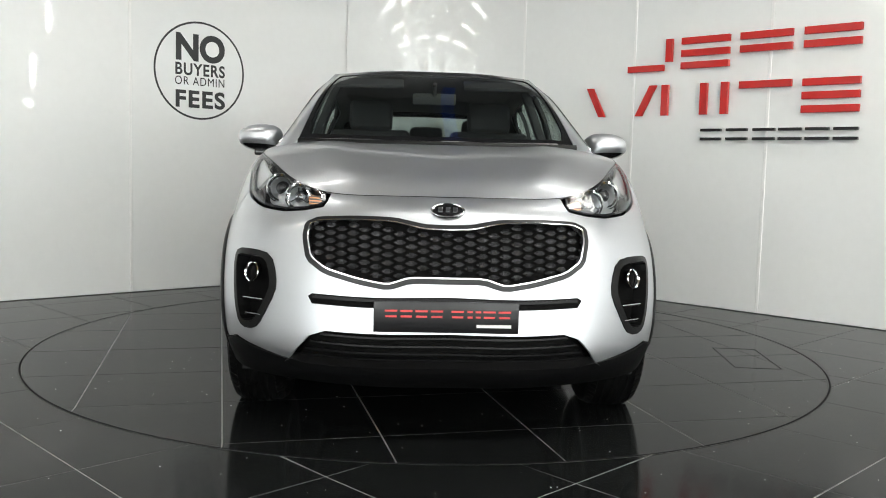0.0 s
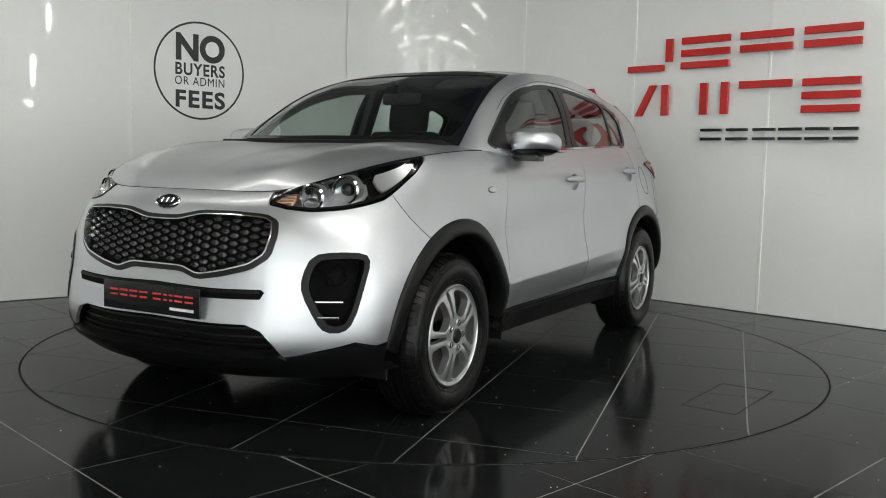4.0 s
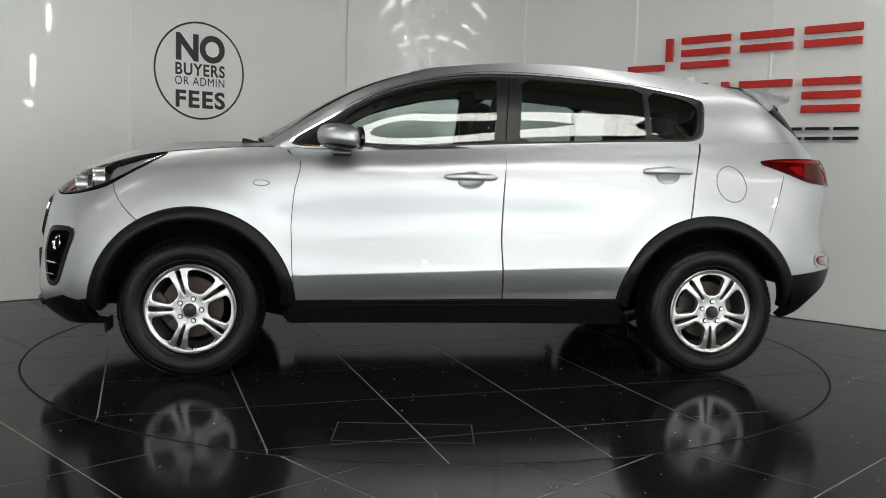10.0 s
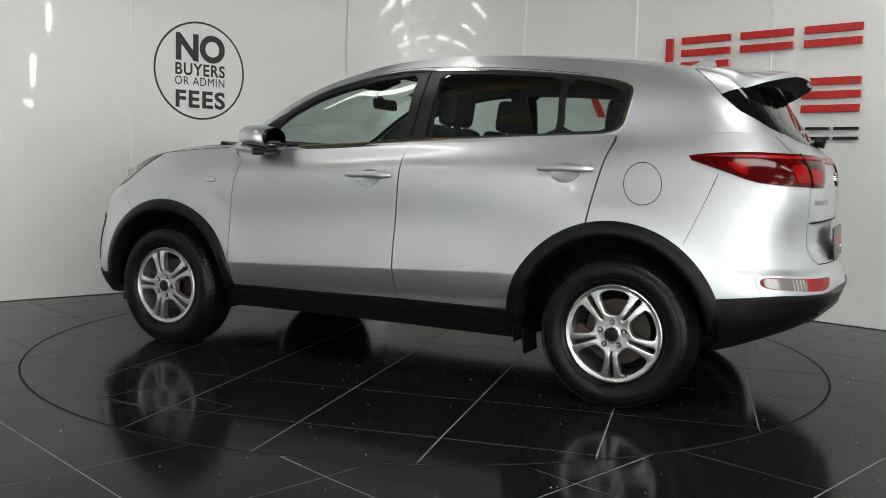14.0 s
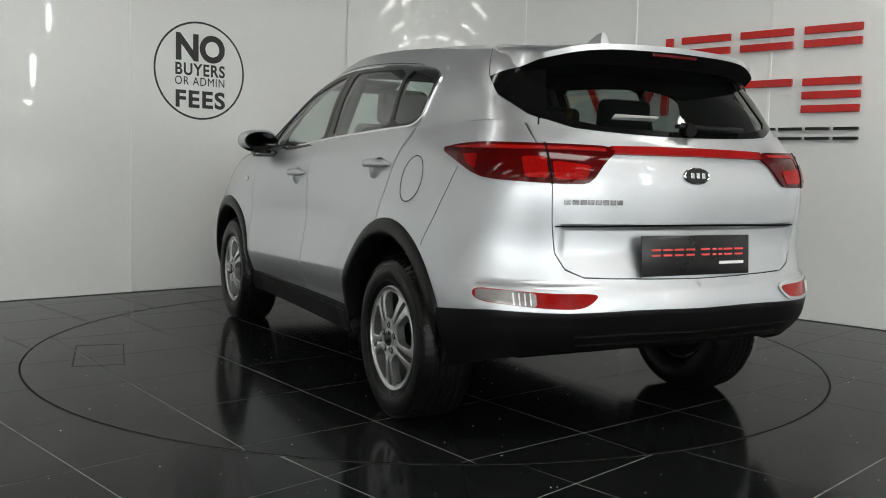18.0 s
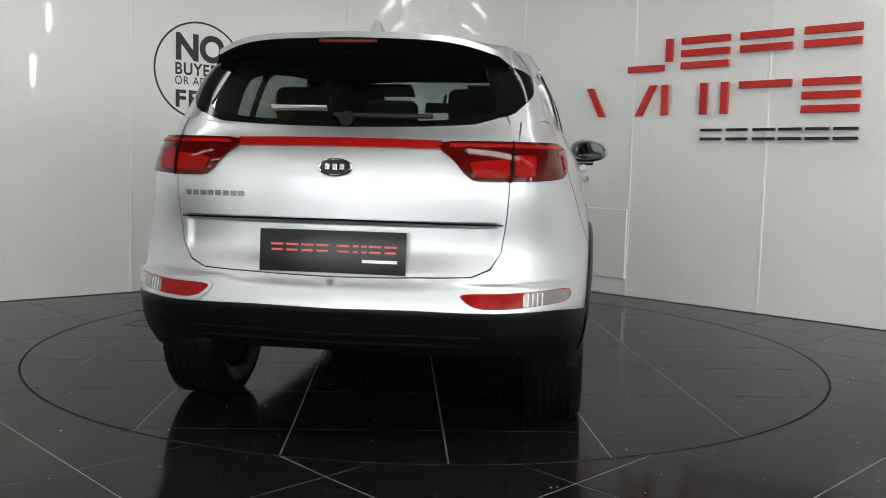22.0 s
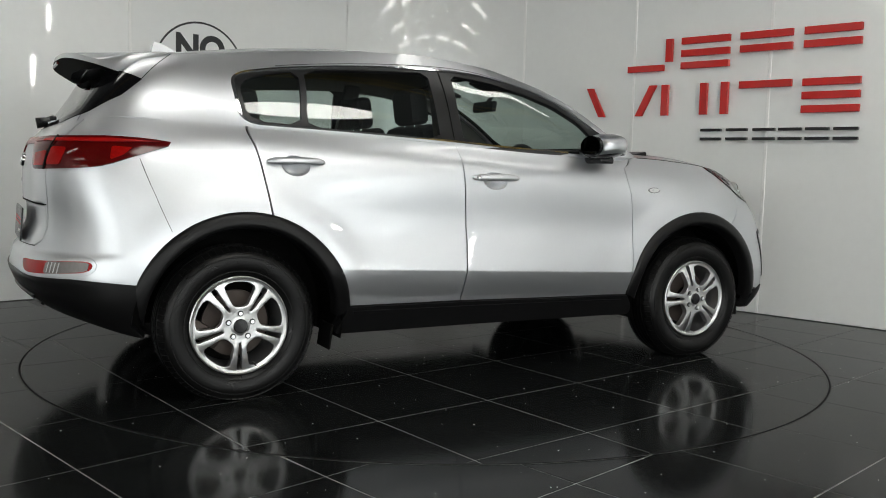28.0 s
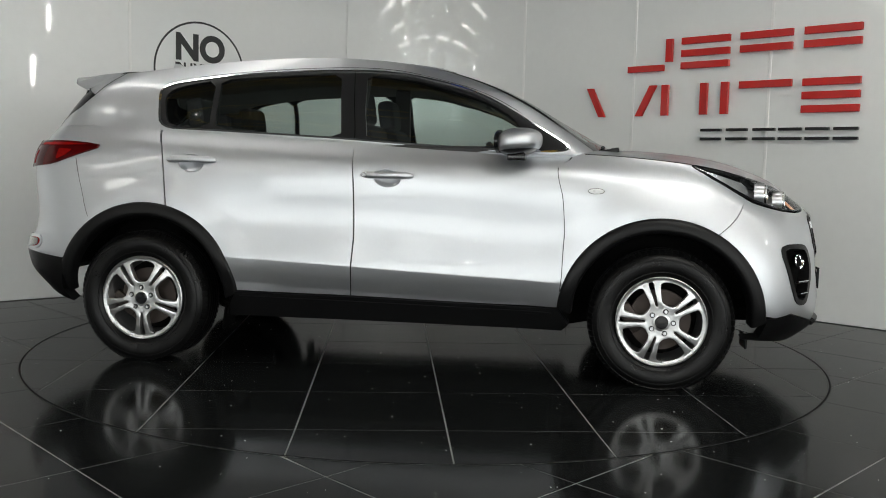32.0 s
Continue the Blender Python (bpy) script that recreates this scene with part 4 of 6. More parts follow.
HANDLES = ((-.035, 1.008), (-1.075, 1.060))
bowls = [ellipse_at(x, z - .010, .068, .044) for x, z in HANDLES]
crease_lines = [HULL.loop([("s", x, 0.512 + (0.80 - x) * 0.039 + d) for x in np.arange(0.86, -0.9, -0.02)]) for d in (0.005, -0.005)]
for side in both:
    sheet("front_wing", HULL, wing_loop, PAINT, car, (), 0, .012, .018, (side,))
    sheet("front_door", HULL, door_f_loop, PAINT, car, [bowls[0]], 0, .012, .015, (side,), lines=crease_lines)
    sheet("rear_door", HULL, door_r_loop, PAINT, car, [bowls[1]], 0, .012, .015, (side,), lines=crease_lines)
sheet("rear_quarter_and_bumper", HULL, quarter_loop, PAINT, car, (), 0, .012, .02, both, True)
sheet("tailgate", HULL, gate_loop, PAINT, car, (), 0, .012, .013, both, True)
sheet("bonnet", HOOD, np.array([(0, 0), (HOOD.L, 0), (HOOD.L, HOOD.H), (0, HOOD.H)]) * 1.0, PAINT, car, (), 0, .01, .03, both, True)
sheet("roof", ROOF, whole(ROOF), PAINT, car, (), 0, .01, .05, both, True)

# dark shell behind the gaps, open at the wheels and set deeper behind the lamps
uW = HULL.ku[6]
shell_rear = np.concatenate([[(HULL.edge("s", AF - .1)[0], HULL.H - .01), (HULL.L, HULL.H - .01), (HULL.L, .01)],
                             HULL.loop([("s", AR - .44, .30), *arc(AR, AZ, .455, 175, 5, 14), ("s", AR + .44, .29), ("s", AF - .44, .29), *arc(AF, AZ, .455, 175, 100, 8)])])[::-1]
sheet("inner_shell", HULL, shell_rear, SHELL, car, (), -.020, 0, .05, both, True)
shell_front = np.concatenate([HULL.loop([("uv", 0, .03), ("uv", 0, HULL.H - .01), ("S", 1.52), ("s", 1.50, .86)]), HULL.loop([*arc(AF, AZ, .49, 68, 8, 10), ("s", 1.80, .30)])])[::-1]
sheet("inner_shell", HULL, shell_front, SHELL, car, (), -.085, 0, .05, both, True)


def frame_on(surf, kind, a, b, side=1, off=0.0):
    """A frame on the body: z out of it, y upwards along it, x level."""
    uv = surf.find(kind, a, b)
    p, n = surf.at(uv)[0], surf.nor(uv)[0]
    p, n = Vector((p[0], p[1] * side, p[2])), Vector((n[0], n[1] * side, n[2]))
    x = Vector((0, 0, 1)).cross(n).normalized()
    y = n.cross(x)
    m = Matrix((x, y, n)).transposed().to_4x4()
    m.translation = p + n * off
    return m


# -- grille --
def scaled_loop(loop, d):
    """Grows a half loop that ends on the centre line."""
    full = np.concatenate([loop, (loop * (-1, 1))[::-1][1:-1]]) if abs(loop[0][0]) < 1e-6 else loop
    g = grown(full, d)[:len(loop)]
    g[0][0] = g[-1][0] = 0
    return g


bumper = bpy.data.objects["front_bumper"]
grille = sheet("grille", HULL, grille_loop, SHELL, car, (), -.030, 0, .03, both, True, "black lozenge-pattern front grille in a chrome frame")
g_out, g_mid, g_in = scaled_loop(grille_loop, .017), scaled_loop(grille_loop, -.003), scaled_loop(grille_loop, -.0085)


def ring_half(outer, inner):
    return np.concatenate([outer, inner[::-1]])


sheet("grille_surround", HULL, ring_half(g_out, g_mid), PILLAR, grille, (), .004, .012, .02, both, True, "black grille surround")
sheet("grille_frame", HULL, ring_half(g_mid, g_in), SOFT_CHROME, grille, (), .011, .03, .02, both, True, "chrome grille frame")


GRILLE_BLACK = mat("grille_dark_chrome", (0.19, 0.19, 0.195), rough=0.2, metal=0.9, vary=0.1)


def lozenge_mesh():
    w, h, d = .0235, .0096, .012
    verts = [(-w, 0, 0), (-w * .4, -h, 0), (w * .4, -h, 0), (w, 0, 0), (w * .4, h, 0), (-w * .4, h, 0), (-w * .45, 0, d), (w * .45, 0, d)]
    verts += [(x, y, -.012) for x, y, _ in verts[:6]]
    faces = [(0, 1, 6), (1, 2, 7, 6), (2, 3, 7), (3, 4, 7), (4, 5, 6, 7), (5, 0, 6)] + [(k, 8 + k, 8 + (k + 1) % 6, (k + 1) % 6) for k in range(6)]
    me = bpy.data.meshes.new("grille_lozenge")
    me.from_pydata(verts, [], faces)
    me.materials.append(GRILLE_BLACK)
    return me


loz = lozenge_mesh()
g_clear = scaled_loop(grille_loop, -.014)
for j in range(17):
    for i in range(-7, 8):
        y, z = (i + 0.5 * (j % 2)) * .087, .630 + j * .0152
        uv = HULL.find("f", abs(y), z)
        if not inside(np.array([[max(uv[0], 1e-4), uv[1]]]), np.concatenate([g_clear, [(-.05, g_clear[-1][1]), (-.05, g_clear[0][1])]]))[0]:
            continue
        ob = new("grille_lozenge", loz)
        ob.parent = grille
        ob.matrix_local = frame_on(HULL, "f", abs(y), z, 1 if y >= 0 else -1, -.020)

# slim upper slot and the lower intake
sheet("bumper_slot", HULL, slot_loop, SHELL, car, (), .0025, .002, .03, both, True, "black slot in the front bumper")
bar_loop = HULL.loop([("f", 0, .580), ("f", .487, .580), ("f", .487, .569), ("f", 0, .569)])
bar_loop[0][0] = bar_loop[-1][0] = 0
sheet("slot_bar", HULL, bar_loop, CLAD, car, (), .006, .006, .03, both, True)
intake_loop = HULL.loop([("f", 0, .46), ("f", .45, .46), ("f", .51, .43), ("f", .57, .335), ("f", .56, .31), ("f", 0, .31)])
intake_loop[0][0] = intake_loop[-1][0] = 0
intake = sheet("lower_intake", HULL, intake_loop, SHELL, car, (), -.05, 0, .04, both, True)
for z0, y1 in ((.436, .47), (.404, .51), (.372, .53), (.342, .55)):
    lp = HULL.loop([("f", 0, z0 + .0035), ("f", y1, z0 + .0035), ("f", y1, z0 - .0035), ("f", 0, z0 - .0035)])
    lp[0][0] = lp[-1][0] = 0
    sheet("intake_slat", HULL, lp, CLAD, intake, (), -.030, .02, .04, both, True)

# -- black cladding --
valance_loop = HULL.loop([("f", 0, .318), ("f", .54, .318), ("f", .585, .338), ("f", .70, .360), ("f", .795, .390), ("s", 1.876, .370), ("s", 1.832, .372), ("s", 1.80, .272), ("x", 1.72), ("y", .70), ("y", .4), ("y", 0)])
valance_loop[0][0] = valance_loop[-1][0] = 0
valance = sheet("front_valance", HULL, valance_loop, CLAD, car, (), .006, .05, .03, both, True, "black textured lower front bumper")
lip_loop = HULL.loop([("f", 0, .335), ("f", .50, .335), ("f", .56, .345), ("f", .585, .332), ("f", .54, .312), ("f", 0, .312)])
lip_loop[0][0] = lip_loop[-1][0] = 0
sheet("lip", HULL, lip_loop, CLAD, valance, (), .016, .05, .03, both, True)
rear_val_loop = HULL.loop([("s", -1.752, .54), ("s", -1.78, .535), ("r", .78, .556), ("r", .4, .556), ("r", 0, .556), ("q", 0), ("q", .4), ("q", .62), ("x", -1.80), ("x", -1.74), ("s", -1.79, .36)])[::-1]
rear_val_loop[5][0] = rear_val_loop[6][0] = HULL.L
for k in range(len(rear_val_loop)):
    if abs(rear_val_loop[k][0] - HULL.L) < .02:
        rear_val_loop[k][0] = HULL.L
rear_val = sheet("rear_valance", HULL, rear_val_loop, CLAD, car, (), .006, .05, .03, both, True, "black textured lower rear bumper")
for z0, y1 in ((.462, .53), (.425, .50)):
    lp = HULL.loop([("r", y1, z0 + .006), ("r", y1 - .01, z0 - .006), ("r", 0, z0 - .006), ("r", 0, z0 + .006)])
    lp[2][0] = lp[3][0] = HULL.L
    sheet("bumper_rib", HULL, lp[::-1], CLAD, rear_val, (), .014, .012, .03, both, True)

def arch_trim(cx, a0, a1, tail):
    """A wheel arch trim: a rounded band round the opening whose inner edge folds in towards the wheel."""
    n, rows = 34, []
    for k in range(n + 1):
        row = []
        for r, off in ((RA - .001, .001), (RA - .006, .007), (.488, .011), (.468, .0125), (.450, .012), (.440, .009), (.433, .002), (.430, -.012), (.428, -.055)):
            t = (RA - r) / (RA - .428)
            a = radians(a0 - 4 * t + (a1 + tail * t - a0 + 4 * t) * k / n)
            uv = HULL.find("s", cx + r * math.cos(a), AZ + r * math.sin(a))
            row.append(HULL.at(uv)[0] + HULL.nor(uv)[0] * off)
        rows.append(row)
    return rows


ARCHES = [arch_trim(AF, 2, 174, 4), arch_trim(AR, 6, 157, 22)]
for side in both:
    for rows in ARCHES:
        bm = bmesh.new()
        at = [[bm.verts.new((q[0], q[1] * side, q[2])) for q in r] for r in rows]
        for p, q in zip(at, at[1:]):
            for j in range(len(p) - 1):
                bm.faces.new((p[j], p[j + 1], q[j + 1], q[j]))
        part("wheel_arch_trim", bm, CLAD, car, "black textured wheel arch trim", 60)
    sill_loop = HULL.loop([("s", .838, .378), ("s", .3, .386), ("s", -.25, .392), ("s", -.822, .396), ("s", -.872, .30), ("x", -.87), ("x", -.3), ("x", .3), ("x", .86), ("s", .888, .30)])
    sheet("side_sill", HULL, sill_loop[::-1], CLAD, car, (), .012, .06, .04, (side,), False, "black textured side sill")
    for x0, x1 in ((.80, -.80),):
        rib = HULL.loop([("s", x0, .362), ("s", x1, .378), ("s", x1, .366), ("s", x0, .350)])
        sheet("sill_rib", HULL, rib[::-1], CLAD, car, (), .018, .008, .05, (side,))

# -- fog lamp boxes --
for side in both:
    box = sheet("fog_lamp_box", HULL, fog_loop, SHELL, car, (), -.05, 0, .03, (side,), False, "black fog lamp recess with two chrome fins")
    fo, fi = grown(fog_loop, .003), grown(fog_loop, -.022)
    V, F, NN = skin(HULL, fo, [fi], .005, .055, .02, (side,))
    mesh_ob("fog_surround", V, F, CLAD, box, "", NN)
    m = frame_on(HULL, "f", .735, .645, side, -.008)
    fog = part("fog_lamp", lathe_bm([(.0310, -.006), (.0375, -.012), (.0390, .007), (.0365, .010), (.0330, .004)], 32, m @ pose(0, 0, 0, 90)), CHROME, box, "round chrome-ringed fog lamp")
    part("fog_lens", cyl_bm(.032, .014, .012, m @ pose(0, 0, -.006), 24), SHELL, fog)
    for z0, w in ((.545, .055), (.487, .042)):
        fm = frame_on(HULL, "f", .722, z0, side, -.012)
        fin = part("fin", box_bm(w * 2, .012, .03, fm, .004, 2), GLOSS_BLACK, box)
        part("chrome_strip", box_bm(w * 1.9, .004, .004, fm @ pose(0, .003, .016), .001, 1), CHROME, fin)

# -- headlamps --
for side in both:
    lamp = sheet("headlamp", HULL, grown(head_loop, -.004), GLOSS_BLACK, car, (), -.060, 0, .03, (side,), False, "clear headlamp with two round projectors and amber indicator")
    hi, ho = grown(head_loop, -.013), grown(head_loop, -.002)
    V, F, NN = skin(HULL, ho, [hi], .001, .05, .02, (side,))
    mesh_ob("lamp_frame", V, F, GLOSS_BLACK, lamp, "", NN)
    for k, (y, z, r) in enumerate(((.668, .980, .056), (.578, .950, .052))):
        m = frame_on(HULL, "f", y, z, side, -.034)
        aim = Vector((.93, .25 * side, .02)).normalized()
        ax = Vector((0, 0, 1)).cross(aim).normalized()
        m2 = Matrix((ax, aim.cross(ax), aim)).transposed().to_4x4()
        m2.translation = m.translation
        ring = part("projector_ring", lathe_bm([(r * .74, -.015), (r, -.02), (r * 1.02, .016), (r * .90, .022), (r * .80, .012)], 40, m2 @ pose(0, 0, 0, 90)), CHROME, lamp)
        part("reflector_bowl", lathe_bm([(r * .30, -.030), (r * .60, -.018), (r * .80, .006), (r * .80, .000), (r * .62, -.024), (r * .30, -.036)], 36, m2 @ pose(0, 0, 0, 90)), LAMP_GREY, ring)
        part("projector_shell", lathe_bm([(r * 1.02, .010), (r * 1.03, .012), (r * 1.10, -.036), (r * 1.08, -.036)], 32, m2 @ pose(0, 0, 0, 90)), SATIN, ring)
        bm = bmesh.new()
        bmesh.ops.create_uvsphere(bm, u_segments=20, v_segments=12, radius=r * .50, matrix=m2 @ pose(0, 0, -.020))
        part("projector_lens", bm, GLOSS_BLACK if k == 0 else SCRIPT, ring)
        if k == 1:
            for a in (90, 210, 330):
                part("reflector_rib", box_bm(r * .7, .004, .006, m2 @ pose(0, 0, 0, 0, 0, a) @ pose(r * .38, 0, .006)), GLOSS_BLACK, ring)
    # bright trim that joins the projectors and runs back to the tip
    trim_loop = HULL.loop([("f", .455, .944), ("f", .545, .985), ("s", 1.86, 1.000), ("s", 1.74, 1.030), ("s", 1.78, .950), ("f", .68, .905), ("f", .60, .893), ("f", .52, .900)])
    sheet("reflector_tray", HULL, rounded(trim_loop, 1), LAMP_GREY, lamp, (), -.050, .004, .025, (side,))
    amber_loop = HULL.loop([("f", .462, .936), ("f", .515, .962), ("f", .530, .935), ("f", .520, .902), ("f", .472, .910)])
    amb = sheet("indicator", HULL, rounded(amber_loop, 1), AMBER, lamp, (), -.022, .012, .02, (side,), False, "amber indicator behind the clear lens")
    for k in range(4):
        lp = HULL.loop([("f", .472, .914 + k * .011), ("f", .524, .914 + k * .011), ("f", .524, .918 + k * .011), ("f", .472, .918 + k * .011)])
        sheet("indicator_rib", HULL, lp, CLEAR_LENS, amb, (), -.018, .004, .03, (side,))
    blade = HULL.loop([("s", 1.735, 1.022), ("s", 1.66, 1.043), ("s", 1.545, 1.080), ("s", 1.515, 1.078), ("s", 1.60, 1.026), ("s", 1.70, .975), ("s", 1.745, .957)])
    sheet("lamp_blade", HULL, rounded(blade, 1), SATIN, lamp, (), -.014, .012, .025, (side,), False, "silver reflector blade")
    V, F, NN = skin(HULL, grown(head_loop, -.004), (), .002, 0, .03, (side,))
    lens = mesh_ob("lamp_lens", V, F, LENS, lamp, "", NN)
    lens.visible_shadow = False

# -- glasshouse --
dlo_pts = [(.895, 1.150), (.76, 1.243), (.605, 1.336), (.43, 1.432), (.26, 1.492), (.08, 1.532), (-.12, 1.553), (-.33, 1.555), (-.62, 1.544), (-.915, 1.522), (-1.155, 1.494), (-1.28, 1.472),
           (-1.335, 1.435), (-1.318, 1.33), (-1.285, 1.228), (-1.1, 1.222), (-.6, 1.202), (-.22, 1.184), (.25, 1.158), (.55, 1.148)]
dlo = rounded(TOP.loop([("s", x, z) for x, z in dlo_pts]), 2)[::-1]
screen_u, rear_u = TOP.ku[2], TOP.ku[9] * .45 + TOP.ku[10] * .55
slant = TOP.loop([("S", -1.577), ("s", -1.712, 1.408), ("s", -1.80, 1.333)])
ear = TOP.loop([("s", -1.795, 1.446), ("S", -1.775)])
frame_outer = np.concatenate([[(screen_u, .0), (TOP.ku[5], .0), (TOP.ku[8], 0), (rear_u + .03, .0), (rear_u + .034, .047), (rear_u - .003, .063)], slant[:0:-1] - (.004, 0), ear - (.004, 0), [(screen_u, TOP.H)]])
for side in both:
    V, F, NN = skin(TOP, frame_outer, [dlo], 0, .02, .035, (side,))
    mesh_ob("side_frame", V, F, PAINT, car, "", NN)
    ring_o, ring_i = dlo, grown(dlo, -.013)
    V, F, NN = skin(TOP, grown(ring_o, .001), [ring_i], .005, .012, .022, (side,))
    mesh_ob("window_moulding", V, F, CHROME, car, "chrome strip round the side windows", NN)
    wf = rounded(TOP.loop([("s", .60, 1.166), ("s", .66, 1.192), ("s", .57, 1.325), ("s", .42, 1.408), ("s", .25, 1.462), ("s", .06, 1.506), ("s", -.198, 1.532), ("s", -.186, 1.35), ("s", -.168, 1.194), ("s", .25, 1.170)]), 1, .12)[::-1]
    wr = rounded(TOP.loop([("s", -.300, 1.201), ("s", -.312, 1.35), ("s", -.328, 1.534), ("s", -.62, 1.524), ("s", -.985, 1.498), ("s", -.985, 1.35), ("s", -.980, 1.232), ("s", -.65, 1.216)]), 1, .15)[::-1]
    wq = rounded(TOP.loop([("s", -1.012, 1.236), ("s", -1.015, 1.35), ("s", -1.013, 1.494), ("s", -1.15, 1.472), ("s", -1.255, 1.442), ("s", -1.295, 1.40), ("s", -1.28, 1.32), ("s", -1.245, 1.246)]), 1)[::-1]
    wf, wr, wq = wf[::-1], wr[::-1], wq[::-1]
    V, F, NN = skin(TOP, grown(dlo, -.012), [wf, wr, wq], -.002, .02, .03, (side,))
    wframe = mesh_ob("window_surround", V, F, PILLAR, car, "gloss black window frame and pillar", NN)
    for lp in (wf, wr, wq):
        V, F, NN = skin(TOP, grown(lp, .006), (), -.007, 0, .02, (side,))
        pane = mesh_ob("side_window", V, F, WINDOW, wframe, "", NN)
        pane.visible_shadow = False
    # the gap between the doors' upper frames and the body
    gap_o = np.concatenate([grown(dlo, .024)])
    V, F, NN = skin(TOP, gap_o, [grown(dlo, .0205)], .0012, .001, .03, (side,))
    keep = [k for k, q in enumerate(F) if min(V[i][2] for i in q) > 1.30 and max(V[i][0] for i in q) < .62 and min(V[i][0] for i in q) > -1.12]
    mesh_ob("frame_gap", V, [F[k] for k in keep], SHELL, car, "", NN)
    lp = TOP.loop([("s", -.224, 1.186), ("s", -.262, 1.556), ("s", -.266, 1.556), ("s", -.228, 1.186)])
    sheet("pillar_gap", TOP, lp, SHELL, wframe, (), .001, .001, .05, (side,))

scr = sheet("windscreen", TOP, np.array([(0, 0.0), (screen_u - .004, 0.0), (screen_u - .004, TOP.H - .004), (0, TOP.H - .004), (0, TOP.H - .05), (screen_u - .06, TOP.H - .05), (screen_u - .03, TOP.H - .07), (screen_u - .035, .12), (screen_u - .06, .05), (0, .05)]),
            GLOSS_BLACK, car, (), 0, .008, .03, both, True, "clear windscreen with black border")
pane = sheet("glass_pane", TOP, np.array([(0, .03), (screen_u - .01, .03), (screen_u - .01, TOP.H - .02), (0, TOP.H - .02)]), SCREEN, scr, (), -.004, 0, .05, both, True)
pane.visible_shadow = False
# rear screen with its black border, in the tailgate
r0 = rear_u + .035
rg = np.array([(r0 + .045, .055), (TOP.L, .035), (TOP.L, TOP.H - .05), (r0 + .045, TOP.H - .06)])
rear_ring = np.array([(TOP.L, .004), (TOP.L, .042), (r0 + .22, .052), (r0 + .07, .085), (r0 + .035, .13), (r0 + .05, TOP.H - .10), (TOP.L, TOP.H - .08), (TOP.L, TOP.H), *ear[::-1], *slant[1:], (rear_u + .002, .066), (rear_u + .042, .050), (r0 + .035, .045), (r0 + .12, .012)])[::-1]
rscr = sheet("rear_window", TOP, rear_ring, GLASS_BORDER, car, (), .002, .01, .03, both, True, "tinted rear window with gloss black border")
pane = sheet("glass_pane", TOP, np.array([(r0 + .02, .06), (TOP.L, .03), (TOP.L, TOP.H - .06), (r0 + .03, TOP.H - .08)]), PRIVACY, rscr, (), -.002, 0, .05, both, True)
pane.visible_shadow = False
gate_top = np.array([(rear_u + .036, 0), (TOP.L, 0), (TOP.L, .003), (r0 + .12, .011), (r0 + .03, .044), (rear_u + .04, .047)])
sheet("gate_corner", TOP, gate_top, PAINT, car, (), 0, .012, .03, both, True)

# -- spoiler --
def spoiler():
    n = 22
    back = edge_curve(TOP, TOP.L, TOP.ku[9], TOP.H, n)
    front = curve3([(-1.60, 0, 1.578), (-1.597, .28, 1.570), (-1.592, .45, 1.556), (-1.583, .572, 1.539)], n)
    tip = curve3([(-2.005, 0, 1.540), (-1.995, .22, 1.536), (-1.960, .40, 1.523), (-1.872, .542, 1.490)], n)
    under = curve3([(-1.93, 0, 1.470), (-1.915, .24, 1.466), (-1.880, .43, 1.458), (-1.80, .585, 1.440)], n)
    mid = back * .6 + tip * .2 + front * .2 + np.array((0, 0, .012))
    lip = tip + np.array((-.006, 0, -.022))
    for name, rows, material, label in (("spoiler", (front, mid, tip, lip), PAINT, "silver roof spoiler over the rear window"), ("spoiler_underside", (lip, under), SHELL, "")):
        bm = bmesh.new()
        for s in both:
            at = [[bm.verts.new((q[0], q[1] * s, q[2])) for q in r] for r in rows]
            for p, q in zip(at, at[1:]):
                for j in range(n - 1):
                    bm.faces.new((p[j], p[j + 1], q[j + 1], q[j]))
            if name == "spoiler":
                w = bm.verts.new((under[-1][0], under[-1][1] * s, under[-1][2]))
                for f in ((at[0][-1], at[1][-1], w), (at[1][-1], at[2][-1], at[3][-1], w)):
                    bm.faces.new(f)
        bmesh.ops.remove_doubles(bm, verts=bm.verts, dist=.002)
        part(name, bm, material, car, label, 40)


spoiler()


def side_plate(name, pts, depth, material, side):
    bm = bmesh.new()
    a = [bm.verts.new((x, y * side, z)) for x, y, z in pts]
    b = [bm.verts.new((x, (y - depth) * side, z)) for x, y, z in pts]
    bm.faces.new(a)
    bm.faces.new(b[::-1])
    for k in range(len(pts)):
        bm.faces.new((a[k], a[(k + 1) % len(pts)], b[(k + 1) % len(pts)], b[k]))
    return part(name, bm, material, car, "", 0)


seam = np.array([slant[0] - (.002, 0), slant[1] - (.002, 0), slant[1] + (.002, 0), slant[0] + (.002, 0)])
for side in both:
    sheet("spoiler_seam", TOP, seam, SHELL, car, (), .0015, .001, .03, (side,))
    side_plate("spoiler_fin", [(-1.718, .630, 1.399), (-1.798, .584, 1.440), (-1.808, .646, 1.328)], .03, GLOSS_BLACK, side)
part("brake_light", box_bm(.012, .22, .016, pose(-2.004, 0, 1.505), .004, 1), RED_DARK, car, "dark red high brake light")
bm = bmesh.new()
prof = [(-1.38, 1.585), (-1.44, 1.610), (-1.515, 1.650), (-1.548, 1.654), (-1.562, 1.60), (-1.567, 1.562)]
L1 = [bm.verts.new((x, .006 + .028 * (1.672 - z) / .1, z)) for x, z in prof]
R1 = [bm.verts.new((x, -.006 - .028 * (1.672 - z) / .1, z)) for x, z in prof]
for k in range(len(prof) - 1):
    bm.faces.new((L1[k], L1[k + 1], R1[k + 1], R1[k]))
